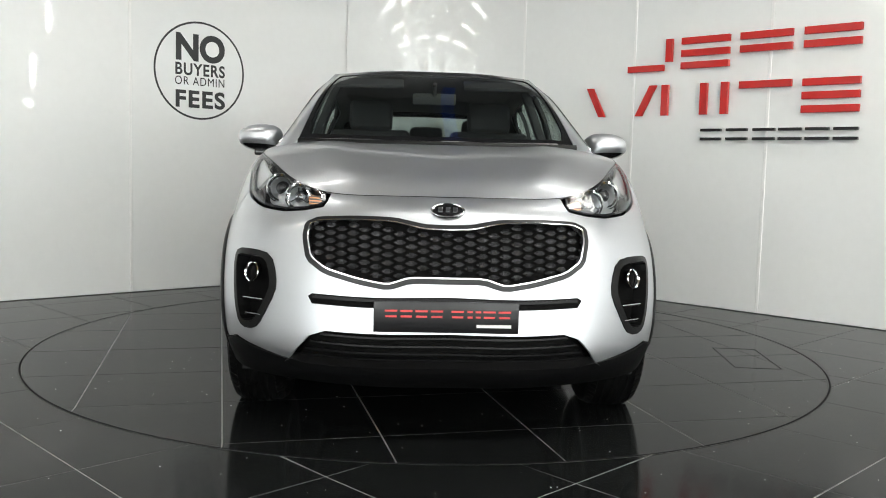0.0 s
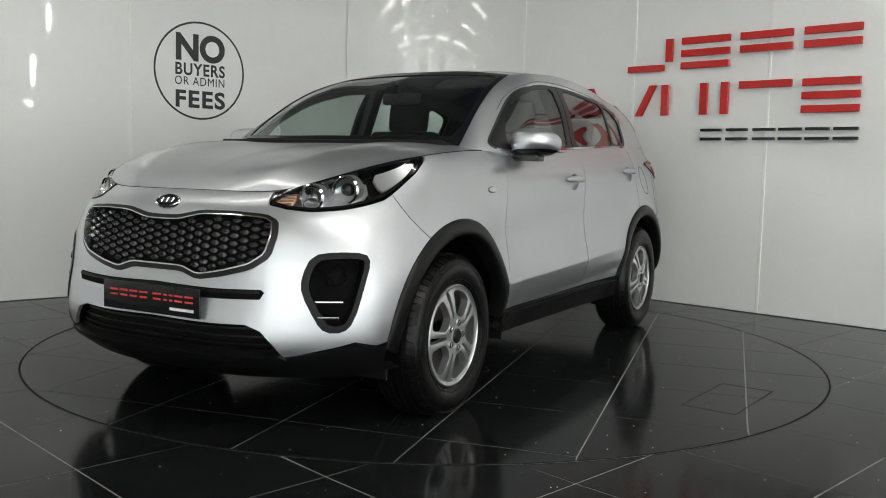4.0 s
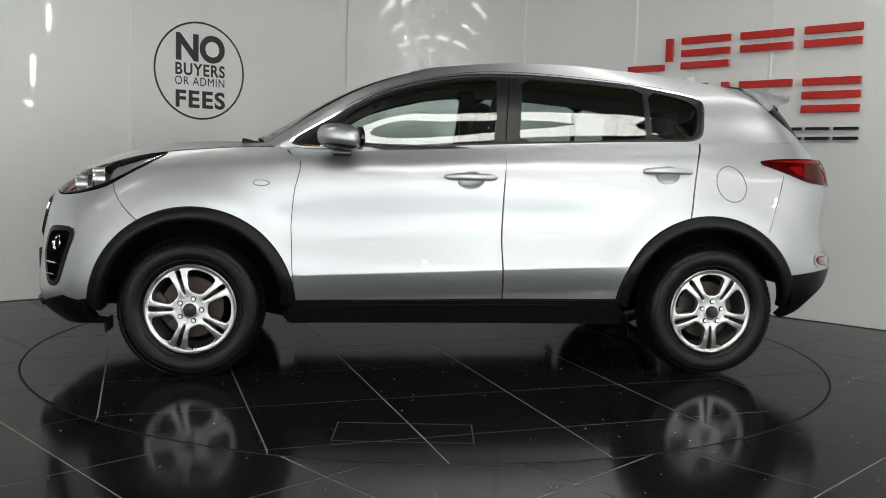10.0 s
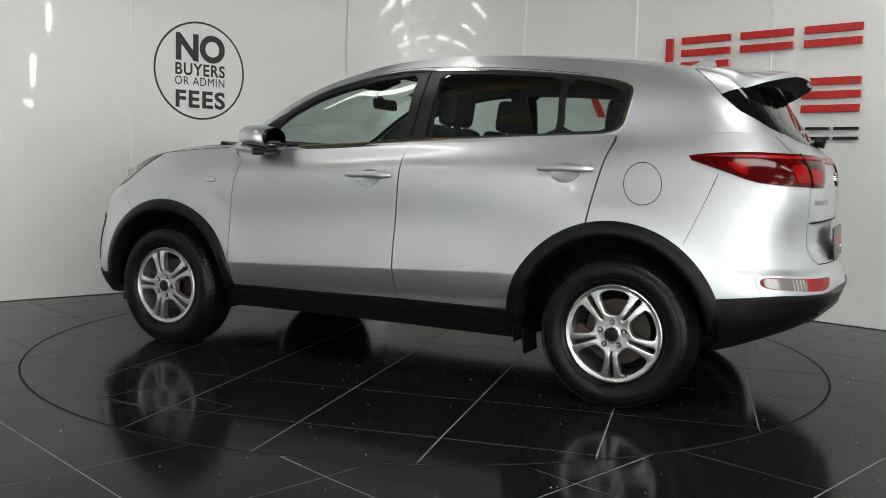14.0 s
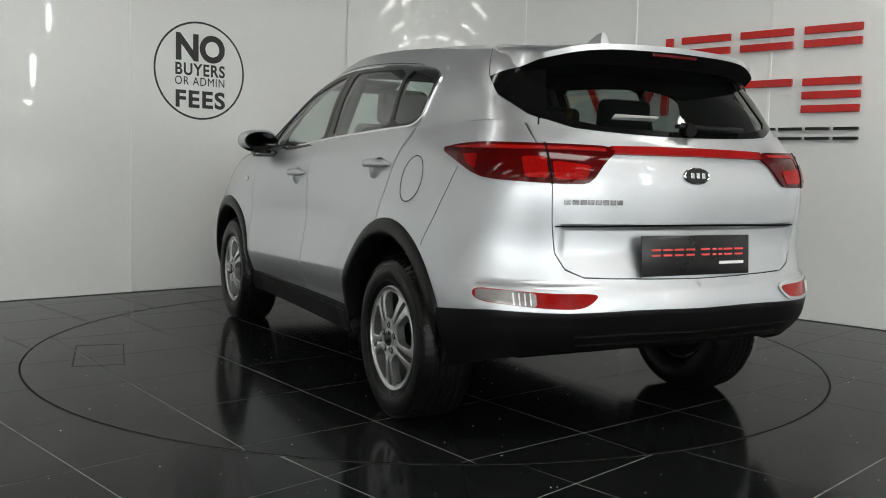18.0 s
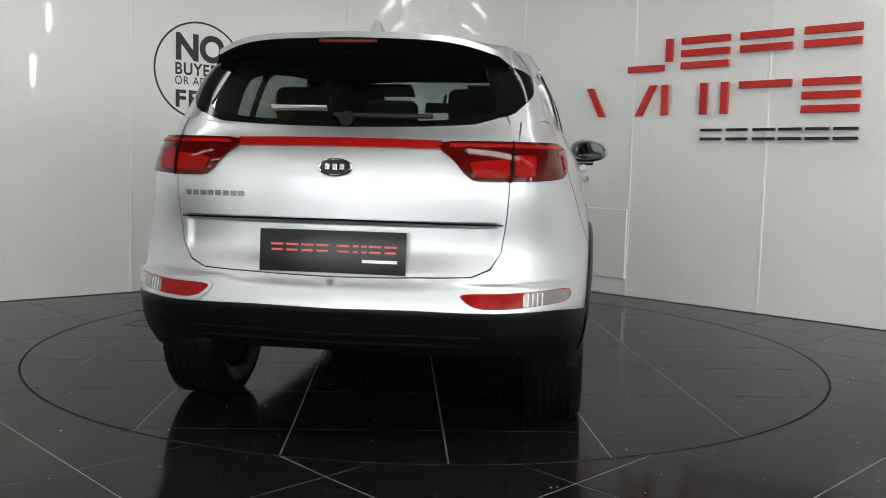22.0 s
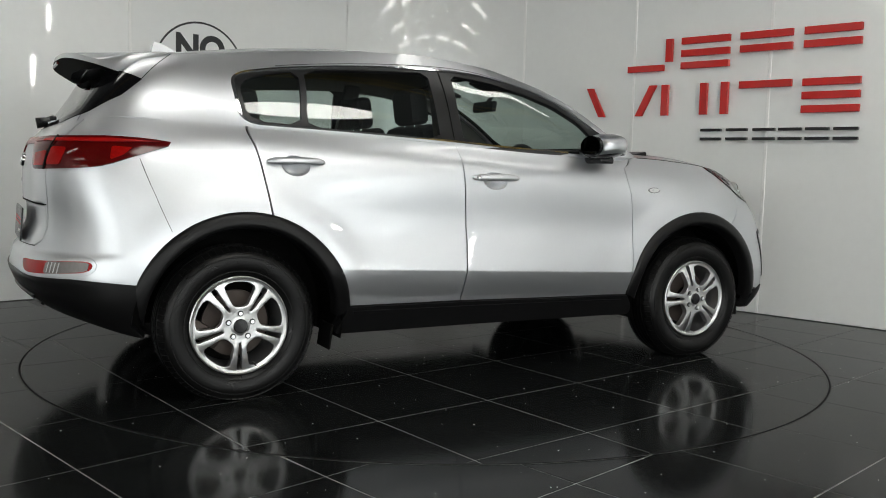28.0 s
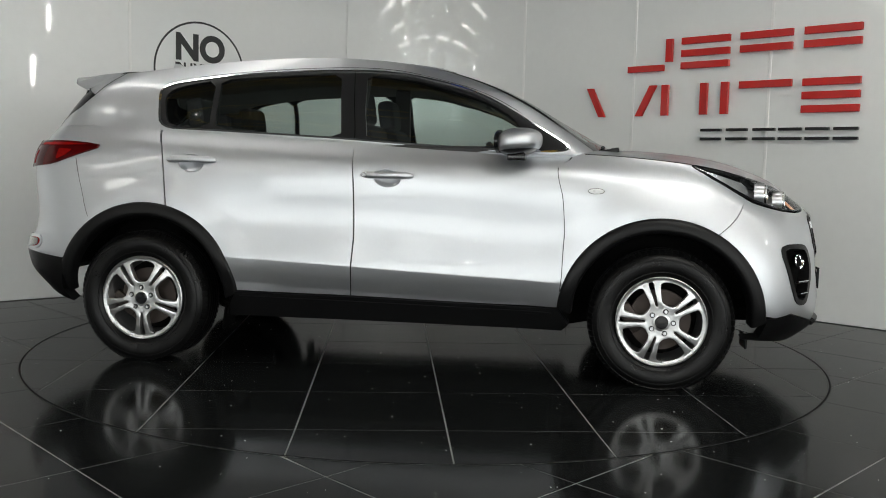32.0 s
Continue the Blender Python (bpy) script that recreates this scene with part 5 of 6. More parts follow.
bm.faces.new(L1[::-1])
bm.faces.new(R1)
part("roof_aerial", bm, PAINT, car, "silver shark-fin aerial", 30)

# -- tail lamps, strip, reflectors --
for side in both:
    tl = sheet("tail_lamp", HULL, tail_loop, RED_DARK, car, (), .010, .03, .02, (side,), False, "dark red wraparound tail lamp")
    for lp in ([("s", -1.66, 1.132), ("s", -1.85, 1.140), ("r", .70, 1.136), ("r", .40, 1.132), ("r", .40, 1.122), ("r", .70, 1.124), ("s", -1.85, 1.126)],):
        sheet("light_strip", HULL, HULL.loop(lp), RED_BRIGHT, tl, (), .014, .006, .02, (side,))
    for lp in ([("r", .605, 1.085), ("r", .47, 1.072), ("r", .495, 1.022), ("r", .605, 1.022)], [("r", .69, 1.098), ("r", .622, 1.100), ("r", .622, 1.026), ("r", .69, 1.028)],
               [("s", -1.77, 1.104), ("s", -1.85, 1.108), ("s", -1.86, 1.052), ("s", -1.81, 1.072)]):
        sheet("lens_cell", HULL, rounded(HULL.loop(lp), 1, .1), RED_LENS, tl, (), .0135, .006, .02, (side,))
    split = HULL.loop([("r", .614, 1.146), ("r", .614, 1.006), ("r", .609, 1.006), ("r", .609, 1.146)])
    sheet("lamp_split", HULL, split, SHELL, tl, (), .0165, .004, .02, (side,))
    rf = sheet("bumper_reflector", HULL, refl_loop, RED_LENS, car, (), .008, .02, .02, (side,), False, "red and clear rear bumper lamp")
    clear = HULL.loop([("s", -1.945, .627), ("r", .74, .625), ("r", .665, .620), ("r", .665, .569), ("r", .735, .575), ("s", -1.955, .589)])
    sheet("clear_lens", HULL, rounded(clear, 1, .15), CLEAR_LENS, rf, (), .0115, .005, .02, (side,))
    for k in range(4):
        y0 = .68 + k * .016
        sheet("lens_rib", HULL, HULL.loop([("r", y0, .618), ("r", y0, .575), ("r", y0 + .004, .575), ("r", y0 + .004, .618)]), LAMP_GREY, rf, (), .0125, .003, .03, (side,))
    rim_o = grown(refl_loop, .014)
    V, F, NN = skin(HULL, rim_o, [grown(refl_loop, -.001)], .006, .012, .02, (side,))
    mesh_ob("reflector_bezel", V, F, PAINT, rf, "", NN)
strip = HULL.loop([("r", .37, 1.143), ("r", .2, 1.146), ("r", 0, 1.147), ("r", 0, 1.118), ("r", .2, 1.117), ("r", .37, 1.117)])
for k in (2, 3):
    strip[k][0] = HULL.L
sheet("light_band", HULL, strip[::-1], RED_BRIGHT, car, (), .010, .02, .02, both, True, "red light band across the tailgate")
# shade in the groove under the tailgate's overhang, as a dark strip laid on
crease = HULL.loop([("r", .592, .859), ("r", .3, .863), ("r", 0, .865), ("r", 0, .859), ("r", .3, .857), ("r", .592, .854)])
for k in (2, 3):
    crease[k][0] = HULL.L
sheet("tailgate_groove", HULL, crease[::-1], SHELL, car, (), .0015, .001, .03, both, True)


# faint seams between quarter panel and bumper
for side in both:
    seam_loop = HULL.loop([("s", -1.745, 1.062), ("s", -1.69, .91), ("s", -1.63, .757), ("s", -1.628, .758), ("s", -1.688, .911), ("s", -1.743, 1.0635)])
    sheet("panel_seam", HULL, seam_loop, SHELL, car, (), .001, .001, .05, (side,))


# the line where the bonnet meets the bumper
line = np.array([(0, HULL.H - .008), (HULL.ku[2] - .01, HULL.H - .008), (HULL.ku[2] - .01, HULL.H - .003), (0, HULL.H - .003)])
sheet("bonnet_seam", HULL, line, SHELL, car, (), .0012, .001, .03, both, True)

ub, uc = HULL.edge("s", 1.45)[0], HULL.edge("s", .94)[0]
line = np.array([(ub, HULL.H - .0045), (uc, HULL.H - .0045), (uc, HULL.H - .001), (ub, HULL.H - .001)])
for side in both:
    sheet("wing_seam", HULL, line, SHELL, car, (), .0012, .001, .03, (side,))

# -- badges and plates --
def badge(m):
    bm = bmesh.new()
    rings = [[bm.verts.new(m @ Vector((.066 * k * math.cos(a), .034 * k * math.sin(a), h))) for a in (2 * math.pi * i / 48 for i in range(48))] for k, h in ((1, -.012), (1, .003), (.96, .008), (.90, .010), (.83, .007))]
    for p, q in zip(rings, rings[1:]):
        for i in range(48):
            bm.faces.new((p[i], p[(i + 1) % 48], q[(i + 1) % 48], q[i]))
    bm.faces.new(rings[-1])
    b = part("badge", bm, CHROME, car, "oval chrome badge with black centre", 50)
    part("badge_field", cyl_bm(.054, .053, .004, m @ pose(0, 0, .0085) @ Matrix.Diagonal((1, .51, 1, 1)), 40), GLOSS_BLACK, b)
    for x in (-.027, 0, .027):
        part("badge_bar", box_bm(.016, .022, .003, m @ pose(x, 0, .0125), .001, 1), CHROME, b)


badge(frame_on(HULL, "f", 0, .894, 1, .001))
badge(frame_on(HULL, "r", 0, 1.046, 1, .001))


def plate(m, w, h):
    p = part("number_plate", box_bm(w, h, .008, m, .003, 2), PLATE_BLACK, car, "black plate with red bars")
    for k, x in enumerate((-.2, -.145, -.09, -.035, .04, .085, .115, .155, .21)):
        bw = .045 if k not in (5, 6) else .02
        part("plate_bar", box_bm(bw, .007, .0016, m @ pose(x, .022, .0048)), PLATE_RED, p)
        part("plate_bar", box_bm(bw * .9, .007, .0016, m @ pose(x, .002, .0048)), PLATE_RED, p)
    part("plate_bar", box_bm(.125, .011, .0016, m @ pose(.172, -.03, .0048)), WHITE_STRIP, p)
    return p


mf = Matrix(((0, 0, 1, 2.217), (1, 0, 0, 0), (0, 1, 0, .517), (0, 0, 0, 1)))
plate(mf, .525, .113)
part("plate_holder", box_bm(.50, .10, .02, mf @ pose(0, 0, -.013), .004, 1), GLOSS_BLACK, car)
mr = Matrix(((0, 0, -1, -2.176), (-1, 0, 0, 0), (0, 1, 0, .75), (0, 0, 0, 1))) @ pose(0, 0, 0, -4)
plate(mr, .53, .15)
for k in range(8):
    bm_m = frame_on(HULL, "r", .558 - k * .030, .944, 1, .002)
    part("script_bar", box_bm(.024, .018, .004, bm_m, .001, 1), SCRIPT, car, "small chrome script bar")
sheet("sensor_cover", HULL, HULL.loop([("f", .33, .525), ("f", .37, .525), ("f", .37, .495), ("f", .33, .495)]), PAINT, car, (), .002, .002, .03, (-1,))

# -- handles, mirrors, side markers, fuel flap --
def skin_ring(loop, off, side):
    return [Vector((p[0], p[1] * side, p[2])) for p in HULL.at(loop) + HULL.nor(loop) * off]



def grip_bm(m):
    """A pull handle along x that stands off the door between its rounded ends."""
    bm = bmesh.new()
    rows = []
    for k in range(25):
        s = -1 + k / 12
        x = .137 * math.sin(s * math.pi / 2)
        e = min(1, abs(x) / .137)
        hy, hz = .0175 * (1 - e ** 5) ** .5 + .0006, .0125 * (1 - e ** 4) ** .5 + .0006
        z = .008 + .019 * (1 - e ** 2.2)
        rows.append([bm.verts.new(m @ Vector((x, .004 + hy * math.cos(a), z + hz * math.sin(a)))) for a in (q * math.pi / 7 for q in range(14))])
    for p, q in zip(rows, rows[1:]):
        for j in range(14):
            bm.faces.new((p[j], p[(j + 1) % 14], q[(j + 1) % 14], q[j]))
    bm.faces.new(rows[0][::-1])
    bm.faces.new(rows[-1])
    return bm


for side in both:
    for (x, z), bowl in zip(HANDLES, bowls):
        m = frame_on(HULL, "s", x, z, side, 0)
        h = part("door_handle", grip_bm(m), PAINT, car, "silver pull door handle", 60)
        if side < 0 and x > -.5:
            part("door_lock", cyl_bm(.011, .011, .006, m @ pose(-.112, .004, .031), 20), SCRIPT, h, "small round lock")
        c = bowl.mean(0)
        rings = [skin_ring(c + (bowl - c) * k, -d, side) for k, d in ((1.01, .0005), (.93, .006), (.75, .014), (.45, .019))]
        bm = bmesh.new()
        rv = [[bm.verts.new(p) for p in r] for r in rings]
        for p, q in zip(rv, rv[1:]):
            for k in range(len(p)):
                bm.faces.new((p[k], p[(k + 1) % len(p)], q[(k + 1) % len(p)], q[k]))
        bm.faces.new(rv[-1])
        part("handle_cup", bm, PAINT, h, "", 60)
    m = frame_on(HULL, "s", 1.0, .962, side, .002)
    mk = part("side_marker", cyl_bm(.038, .035, .008, m @ Matrix.Diagonal((1, .34, 1, 1)), 28), SATIN, car, "small clear side indicator")
    part("marker_rim", cyl_bm(.041, .040, .004, m @ pose(0, 0, -.002) @ Matrix.Diagonal((1, .37, 1, 1)), 28), SCRIPT, mk)
    part("marker_bulb", cyl_bm(.006, .006, .005, m @ pose(-.01, 0, .002), 12), LAMP_GREY, mk)
    # door mirror
    c = Vector((.60, .918 * side, 1.190))
    def housing(lower):
        bm = bmesh.new()
        bmesh.ops.create_uvsphere(bm, u_segments=36, v_segments=28, radius=1)
        drop = [f for f in bm.faces if (f.calc_center_median().z < -.5) != lower]
        bmesh.ops.delete(bm, geom=drop, context="FACES")
        for v in bm.verts:
            x, y, z = v.co
            x = math.copysign(abs(x) ** .85, x) * (.132 if x > 0 else .078)
            yy = math.copysign(abs(y) ** .78, y) * .118
            zz = math.copysign(abs(z) ** .80, z) * (.068 - .010 * (y * side))
            v.co = (c.x + x - .015 * yy * side / .118, c.y + yy, c.z + zz + .012 * x / .13)
        return bm

    mirror = part("door_mirror", housing(False), PAINT, car, "silver door mirror on a black foot", 60)
    part("lower_shell", housing(True), GLOSS_BLACK, mirror, "black underside", 60)
    part("mirror_glass", cyl_bm(.5, .5, 1, pose(c.x - .082, c.y, c.z, 0, 0, 6 * side) @ pose(0, 0, 0, 0, 90, 0) @ Matrix.Diagonal((.098, .185, .008, 1)), 40), MIRROR, mirror)
    part("mirror_rim", cyl_bm(.5, .5, 1, pose(c.x - .074, c.y, c.z, 0, 0, 6 * side) @ pose(0, 0, 0, 0, 90, 0) @ Matrix.Diagonal((.112, .204, .016, 1)), 40), GLOSS_BLACK, mirror)
    part("mirror_foot", box_bm(.09, .17, .035, pose(c.x + .01, c.y - .055 * side, c.z - .073), .012, 2), GLOSS_BLACK, mirror)
flap_c = HULL.find("s", -1.43, 1.010)
ring1 = np.array([flap_c + .081 * np.array((math.cos(a), math.sin(a))) for a in np.linspace(0, 6.283, 41)[:-1]])
sheet("fuel_flap", HULL, ring1, PAINT, car, [grown(ring1, -.003)], .0012, .001, .02, (1,)).data.materials[0] = SHELL

# -- rear wiper, screen wipers --
wiper = part("rear_wiper", box_bm(.03, .36, .018, pose(-2.055, -.15, 1.235, 0, 0, 4), .006, 2), CLAD, car, "black rear wiper")
part("wiper_hub", cyl_bm(.026, .022, .05, pose(-2.07, -.02, 1.225, 0, 80, 0), 20), CLAD, wiper)
for y, rz in ((.30, 96), (-.28, 86)):
    part("screen_wiper", box_bm(.58, .02, .014, pose(1.055, y, 1.182, 0, 0, rz), .004, 1), GLOSS_BLACK, car, "black windscreen wiper")
part("cowl_panel", box_bm(.14, 1.34, .03, pose(1.045, 0, 1.155, 0, -12, 0), .01, 2), CLAD, car)
part("window_sticker", box_bm(.002, .21, .028, pose(-2.003, .18, 1.262, 0, -52, 0)), WHITE_STRIP, car, "white paper strip in the rear window")


# -- wheels --
def wheel_face():
    """The cast face: five pairs of spokes, each pair round a slot, with broad windows between; y is outwards."""
    def turned(pts, a):
        ca, sa = math.cos(a), math.sin(a)
        return np.array([(ca * t + sa * r, ca * r - sa * t) for t, r in pts])

    def dish(q):
        r = np.hypot(*q.T)
        return np.interp(r, [0, .045, .062, .10, .15, .185, .203, .2185], [.012, .013, .013, .017, .013, .006, .001, .007])

    window = rounded([(-.018, .084), (.018, .084), (.037, .096), (.063, .152), (.070, .173), (.052, .188), (.022, .196), (-.022, .196), (-.052, .188), (-.070, .173), (-.063, .152), (-.037, .096)], 2, .18)
    slot = rounded([(-.0055, .078), (.0055, .078), (.0090, .13), (.0135, .200), (-.0135, .200), (-.0090, .13)], 1, .15)
    holes = [turned(window, radians(72 * k + 36)) for k in range(5)] + [turned(slot, radians(72 * k)) for k in range(5)]
    rim = [(.2185 * math.cos(a), .2185 * math.sin(a)) for a in np.linspace(0, 2 * math.pi, 97)[:-1]]
    v, f, border = fill(rim, holes, .0055)
    y = dish(v)
    # soft rounding towards every opening
    edge = v[sorted({i for e in border for i in e})]
    edge = edge[np.hypot(*edge.T) < .21]
    gap = np.full(len(v), 9.0)
    for q in edge:
        gap = np.minimum(gap, np.hypot(*(v - q).T))
    y = y - .0016 * np.exp(-gap / .0012)
    bm = bmesh.new()
    top = [bm.verts.new((p[0], h, p[1])) for p, h in zip(v, y)]
    for t in f:
        bm.faces.new([top[i] for i in t])
    low = {}
    for i, j in border:
        for k in (i, j):
            if k not in low:
                low[k] = bm.verts.new((v[k][0], y[k] - .034, v[k][1]))
        bm.faces.new((top[j], top[i], low[i], low[j]))
    return bm


def add_bm(bm, other):
    at = {v: bm.verts.new(v.co) for v in other.verts}
    for f in other.faces:
        bm.faces.new([at[v] for v in f.verts])
    other.free()


def wheel_parts():
    """One left-hand wheel round its hub, outer face towards +y."""
    w = part("wheel", lathe_bm([(.212, .004), (.2165, .009), (.221, .006), (.222, -.004), (.218, -.016), (.207, -.022), (.203, -.06), (.196, -.18), (.188, -.18), (.194, -.05), (.199, -.014)], 72), ALLOY, None, "silver five-spoke alloy wheel with black tyre", 40)
    prof = [(.214, -.014), (.224, .000), (.240, .012), (.262, .019), (.290, .022), (.314, .017), (.334, .002), (.347, -.022), (.353, -.050), (.355, -.095), (.353, -.150), (.347, -.180), (.334, -.204), (.31, -.220), (.26, -.222), (.214, -.200)]
    part("tyre", lathe_bm(prof, 96), TYRE, w, "black tyre", 50)
    for y in (-.050, -.082, -.114, -.146):
        part("tread_groove", lathe_bm([(.3515, y - .005), (.3555, y - .005), (.3555, y + .005), (.3515, y + .005)], 96), SHELL, w, "", 0)
    bm = bmesh.new()
    for k in range(72):
        for y, tilt in ((-.008, -34), (-.192, 34)):
            b = box_bm(.020, .034, .008, pose(0, 0, 0, 0, 5 * k, 0) @ pose(0, y, .3390, tilt))
            add_bm(bm, b)
    tagged(part("tyre_tread", bm, TYRE, w, "", 0), kind="stuff")
    for r, y in ((.244, .0135), (.306, .0185)):
        part("sidewall_ring", lathe_bm([(r - .002, y), (r + .002, y), (r + .0015, y + .0022), (r - .0015, y + .0022)], 72), TYRE, w, "", 0)
    part("spoke_face", wheel_face(), ALLOY, w, "", 24)
    part("hub", lathe_bm([(.0, .017), (.034, .017), (.044, .013), (.050, .002), (.052, -.03), (.0, -.03)], 40), ALLOY, w)
    cap = part("centre_cap", lathe_bm([(.0, .026), (.028, .025), (.032, .021), (.032, .012), (.0, .012)], 32), GLOSS_BLACK, w, "black centre cap")
    for k in range(5):
        a = radians(72 * k + 36)
        nut_m = pose(.056 * math.sin(a), .006, .056 * math.cos(a), 90)
        part("nut_seat", cyl_bm(.0165, .0165, .022, nut_m, 20), ALLOY, w, "", 40)
        part("nut_recess", cyl_bm(.0135, .0135, .024, nut_m, 20), NUT_DARK, w)
        part("lug_nut", cyl_bm(.0095, .0095, .036, nut_m, 6), CHROME, w)
    part("rim_well", lathe_bm([(.0, -.17), (.20, -.17), (.20, -.18), (.0, -.18)], 40), SHELL, w, "", 0)
    br = part("brake_disc", lathe_bm([(.06, -.075), (.150, -.075), (.150, -.098), (.06, -.098)], 48), DISC_STEEL, w, "rusty steel brake disc")
    cal = part("brake_caliper", box_bm(.075, .05, .15, pose(.135, -.085, .045, 0, 20, 0), .015, 2), DISC_STEEL, w)
    part("valve", cyl_bm(.004, .003, .03, pose(.05, .0, -.185, 70), 8), CHROME, w)
    return w


base_wheel = wheel_parts()
base_wheel.parent = car
WHEEL_AT = [(1.336, .875, .337, 0), (-1.335, .875, .337, 0), (1.336, -.872, .337, 180), (-1.335, -.872, .337, 180)]
for k, (x, y, z, rz) in enumerate(WHEEL_AT):
    spin = (18, 36, 17, 36)[k]
    m = pose(x, y, z, 0, 0, rz) @ pose(0, 0, 0, 0, spin, 0)
    if k == 0:
        base_wheel.matrix_local = m
        w = base_wheel
    else:
        w = copy_thing(base_wheel, m)
    # the weight flattens each tyre where it meets the floor
    for ob in w.children:
        if ob.name.split(".")[0] in ("tyre", "tyre_tread", "tread_groove"):
            ob.data = ob.data.copy()
            for v in ob.data.vertices:
                q = m @ v.co
                if q.z < .003:
                    q.z = .003
                    v.co = m.inverted() @ q

# -- underside, wheel wells, mud flaps --
part("underbody", box_bm(3.7, 1.1, .10, pose(.06, 0, .36), .03, 1), SHELL, car)
part("underbody", box_bm(1.64, 1.66, .10, pose(0, 0, .33), .02, 1), SHELL, car)
for cx in (AF, AR):
    for side in both:
        n = 20
        bm = bmesh.new()
        rows = [[bm.verts.new((cx + .46 * math.cos(a), y * side, AZ + .46 * math.sin(a))) for y in (.885, .55)] for a in (np.linspace(.2, math.pi + .2, n) if cx > 0 else np.linspace(-.2, math.pi - .35, n))]
        for p, q in zip(rows, rows[1:]):
            bm.faces.new((p[0], p[1], q[1], q[0]))
        bm.faces.new([r[1] for r in rows])
        part("wheel_liner", bm, SHELL, car, "", 0)
for side in both:
    part("mud_flap", box_bm(.012, .16, .12, pose(-.895, .77 * side, .25, 0, 8, 0), .004, 1), SHELL, car)
    part("air_deflector", box_bm(.012, .14, .07, pose(1.75, .74 * side, .245, 0, 0, 0), .004, 1), CLAD, car)


# -- interior --
def seat(x, y, wide=.50, high=.62):
    s = part("seat", box_bm(.50, wide, .16, pose(x, y, .70, 0, -6, 0), .05, 3), FABRIC, car, "dark fabric seat")
    part("backrest", box_bm(.13, wide, high, pose(x - .30, y, .98, 0, -16, 0), .05, 3), FABRIC, s)
    return s


def headrest(s, x, y, z, w=.27, h=.19):
    part("headrest", box_bm(.10, w, h, pose(x, y, z, 0, -8, 0), .045, 3), FABRIC, s)
    for d in (-.06, .06):
        part("headrest_post", cyl_bm(.006, .006, .16, pose(x, y + d, z - h / 2 - .04), 8), CHROME, s)


for y in (.37, -.37):
    headrest(seat(.12, y), -.28, y, 1.375)
bench = part("rear_bench", box_bm(.50, 1.06, .18, pose(-.78, 0, .70, 0, -6, 0), .05, 3), FABRIC, car, "dark fabric rear bench")
part("backrest", box_bm(.15, 1.08, .60, pose(-1.10, 0, .97, 0, -18, 0), .05, 3), FABRIC, bench)
for y in (.40, -.40):
    headrest(bench, -1.20, y, 1.325, .28, .17)
headrest(bench, -1.20, 0, 1.29, .24, .13)
dash = part("dashboard", box_bm(.42, 1.42, .22, pose(.86, 0, 1.03, 0, 4, 0), .07, 3), TRIM, car, "dark dashboard")
part("binnacle", box_bm(.14, .36, .08, pose(.68, -.37, 1.135), .03, 3), TRIM, dash)
sw = part("steering_wheel", lathe_bm([(.172, -.012), (.180, -.016), (.190, -.012), (.193, 0), (.190, .012), (.180, .016), (.172, .012), (.169, 0)], 40, pose(.50, -.37, 1.03, 0, 0, 90) @ pose(0, 0, 0, -24)), TRIM, car, "black steering wheel")
part("wheel_boss", box_bm(.06, .13, .09, pose(.52, -.37, 1.03, 0, -24, 0), .02, 2), TRIM, sw)
for s in (-1, 1):
    part("wheel_spoke", box_bm(.02, .13, .035, pose(.515, -.37 + .11 * s, 1.03, 0, -24, 0), .006, 1), TRIM, sw)
rv = part("rear_view_mirror", box_bm(.035, .24, .065, pose(.40, 0, 1.435, 0, 8, 0), .015, 2), TRIM, car, "black interior mirror")
part("mirror_stalk", cyl_bm(.012, .012, .10, pose(.43, 0, 1.475, 0, 40, 0), 10), TRIM, rv)
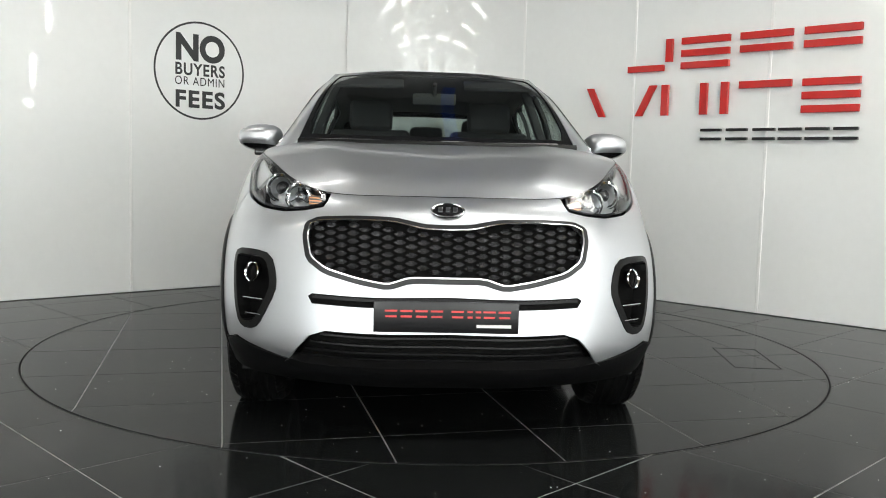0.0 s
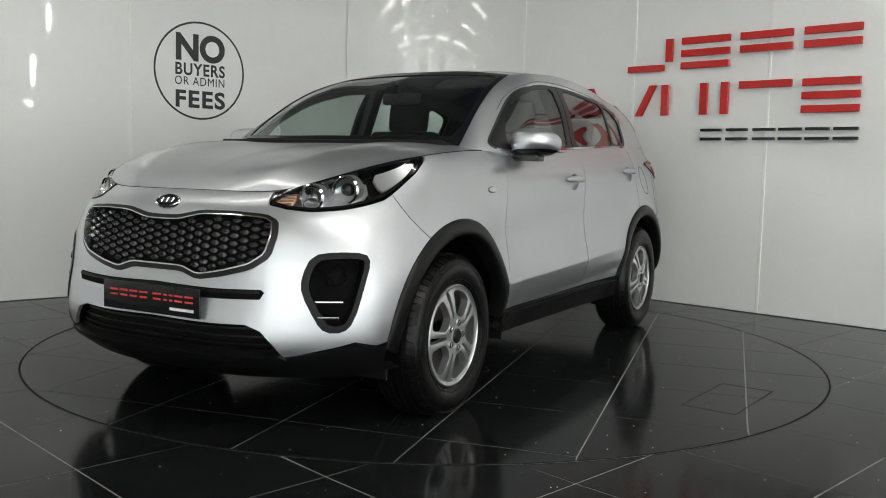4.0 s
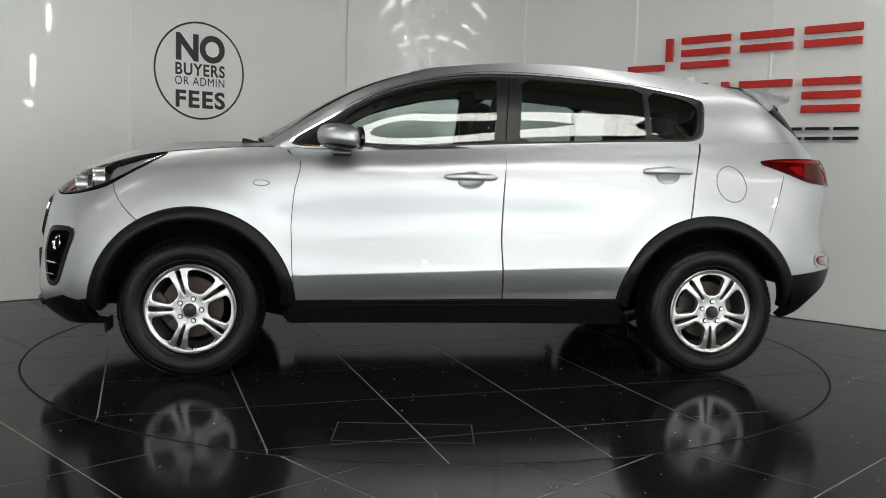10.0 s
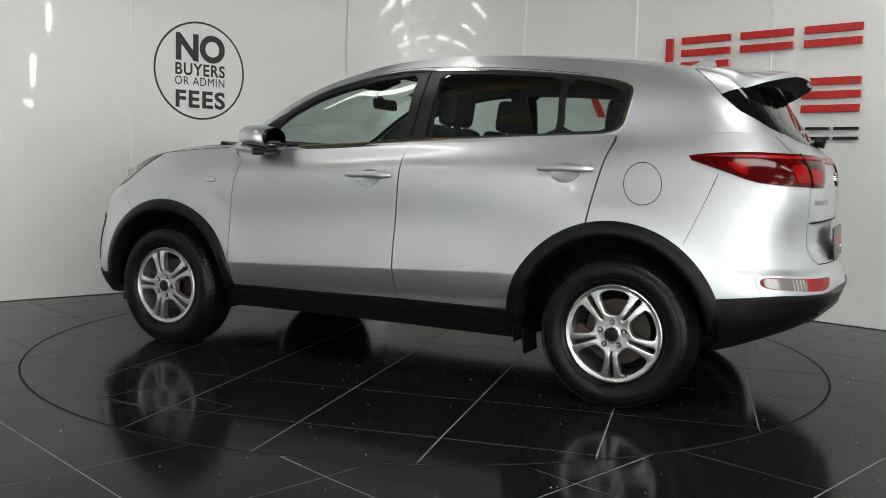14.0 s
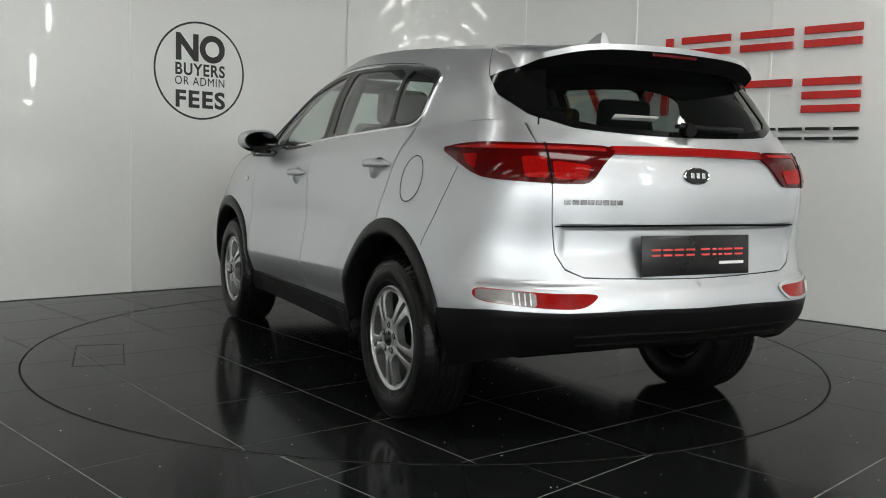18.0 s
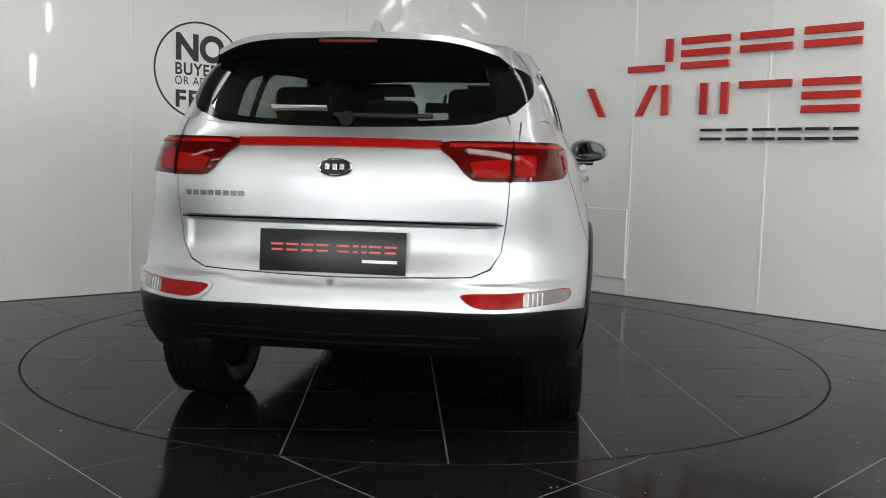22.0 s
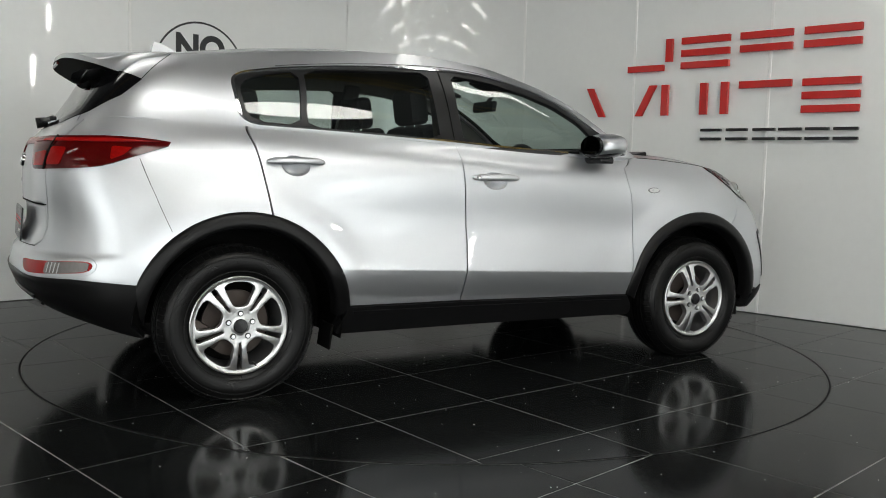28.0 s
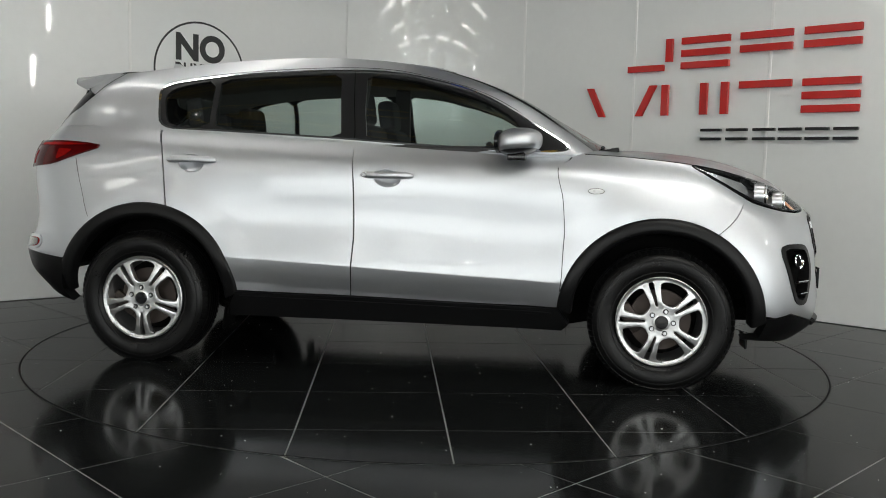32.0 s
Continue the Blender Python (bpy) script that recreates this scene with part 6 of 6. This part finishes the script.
for y in (.36, -.36):
    part("sun_visor", box_bm(.15, .38, .02, pose(.26, y, 1.528, 0, 20, 0), .008, 2), TRIM, car)
sheet("headliner", ROOF, whole(ROOF), LINER, car, (), -.035, 0, .08, both, True)
for side in both:
    V, F, NN = skin(TOP, frame_outer, [grown(dlo, -.02)], -.035, 0, .06, (side,))
    mesh_ob("pillar_trim", V, F, LINER, car, "", NN)
    part("door_trim", box_bm(1.5, .04, .62, pose(.02, .80 * side, .86, 4 * side, 0, 0), .015, 1), TRIM, car)
for side in both:
    part("inner_pillar", box_bm(.10, .05, .44, pose(-.245, .66 * side, 1.36, 22 * side, 4, 0), .015, 2), TRIM, car)
part("parcel_shelf", box_bm(.62, 1.2, .03, pose(-1.58, 0, 1.13), .01, 1), TRIM, car)
part("cabin_floor", box_bm(1.6, 1.5, .04, pose(0, 0, .5)), TRIM, car)
for side in both:
    part("rear_trim", box_bm(.95, .04, .30, pose(-1.22, .74 * side, 1.03, 4 * side, 0, 0), .015, 1), TRIM, car)
part("bulkhead", box_bm(.06, 1.40, .28, pose(1.08, 0, .98)), SHELL, car)


# ---- what turns ----
def motions():
    rows = []
    for t, a in TURN:
        rows.append((t, pose(0, 0, 0, 0, 0, a)))
    walk(turntable, rows)
    off = Matrix.Translation((-0.058, -0.010, 0))
    walk(car, [(t, m @ off) for t, m in rows])


TURN = [(0.0, -88.04), (0.5, -90.38), (1.0, -93.51), (1.5, -97.69), (2.0, -102.19), (3.0, -111.15), (3.5, -115.64), (5.5, -133.52), (6.0, -137.98), (7.0, -146.91), (8.0, -155.78),
        (9.0, -164.52), (10.0, -173.16), (11.0, -181.85), (12.0, -190.56), (13.0, -199.25), (14.0, -208.01), (14.5, -212.43), (16.5, -230.13), (17.0, -234.56), (18.0, -243.46), (19.0, -252.39),
        (20.0, -261.32), (21.0, -270.22), (22.0, -279.15), (23.0, -288.18), (24.0, -297.21), (25.0, -306.11), (25.5, -310.56), (27.5, -328.43), (28.0, -332.91), (29.0, -341.84), (30.0, -350.77),
        (31.0, -359.71), (32.0, -368.65)]
motions()
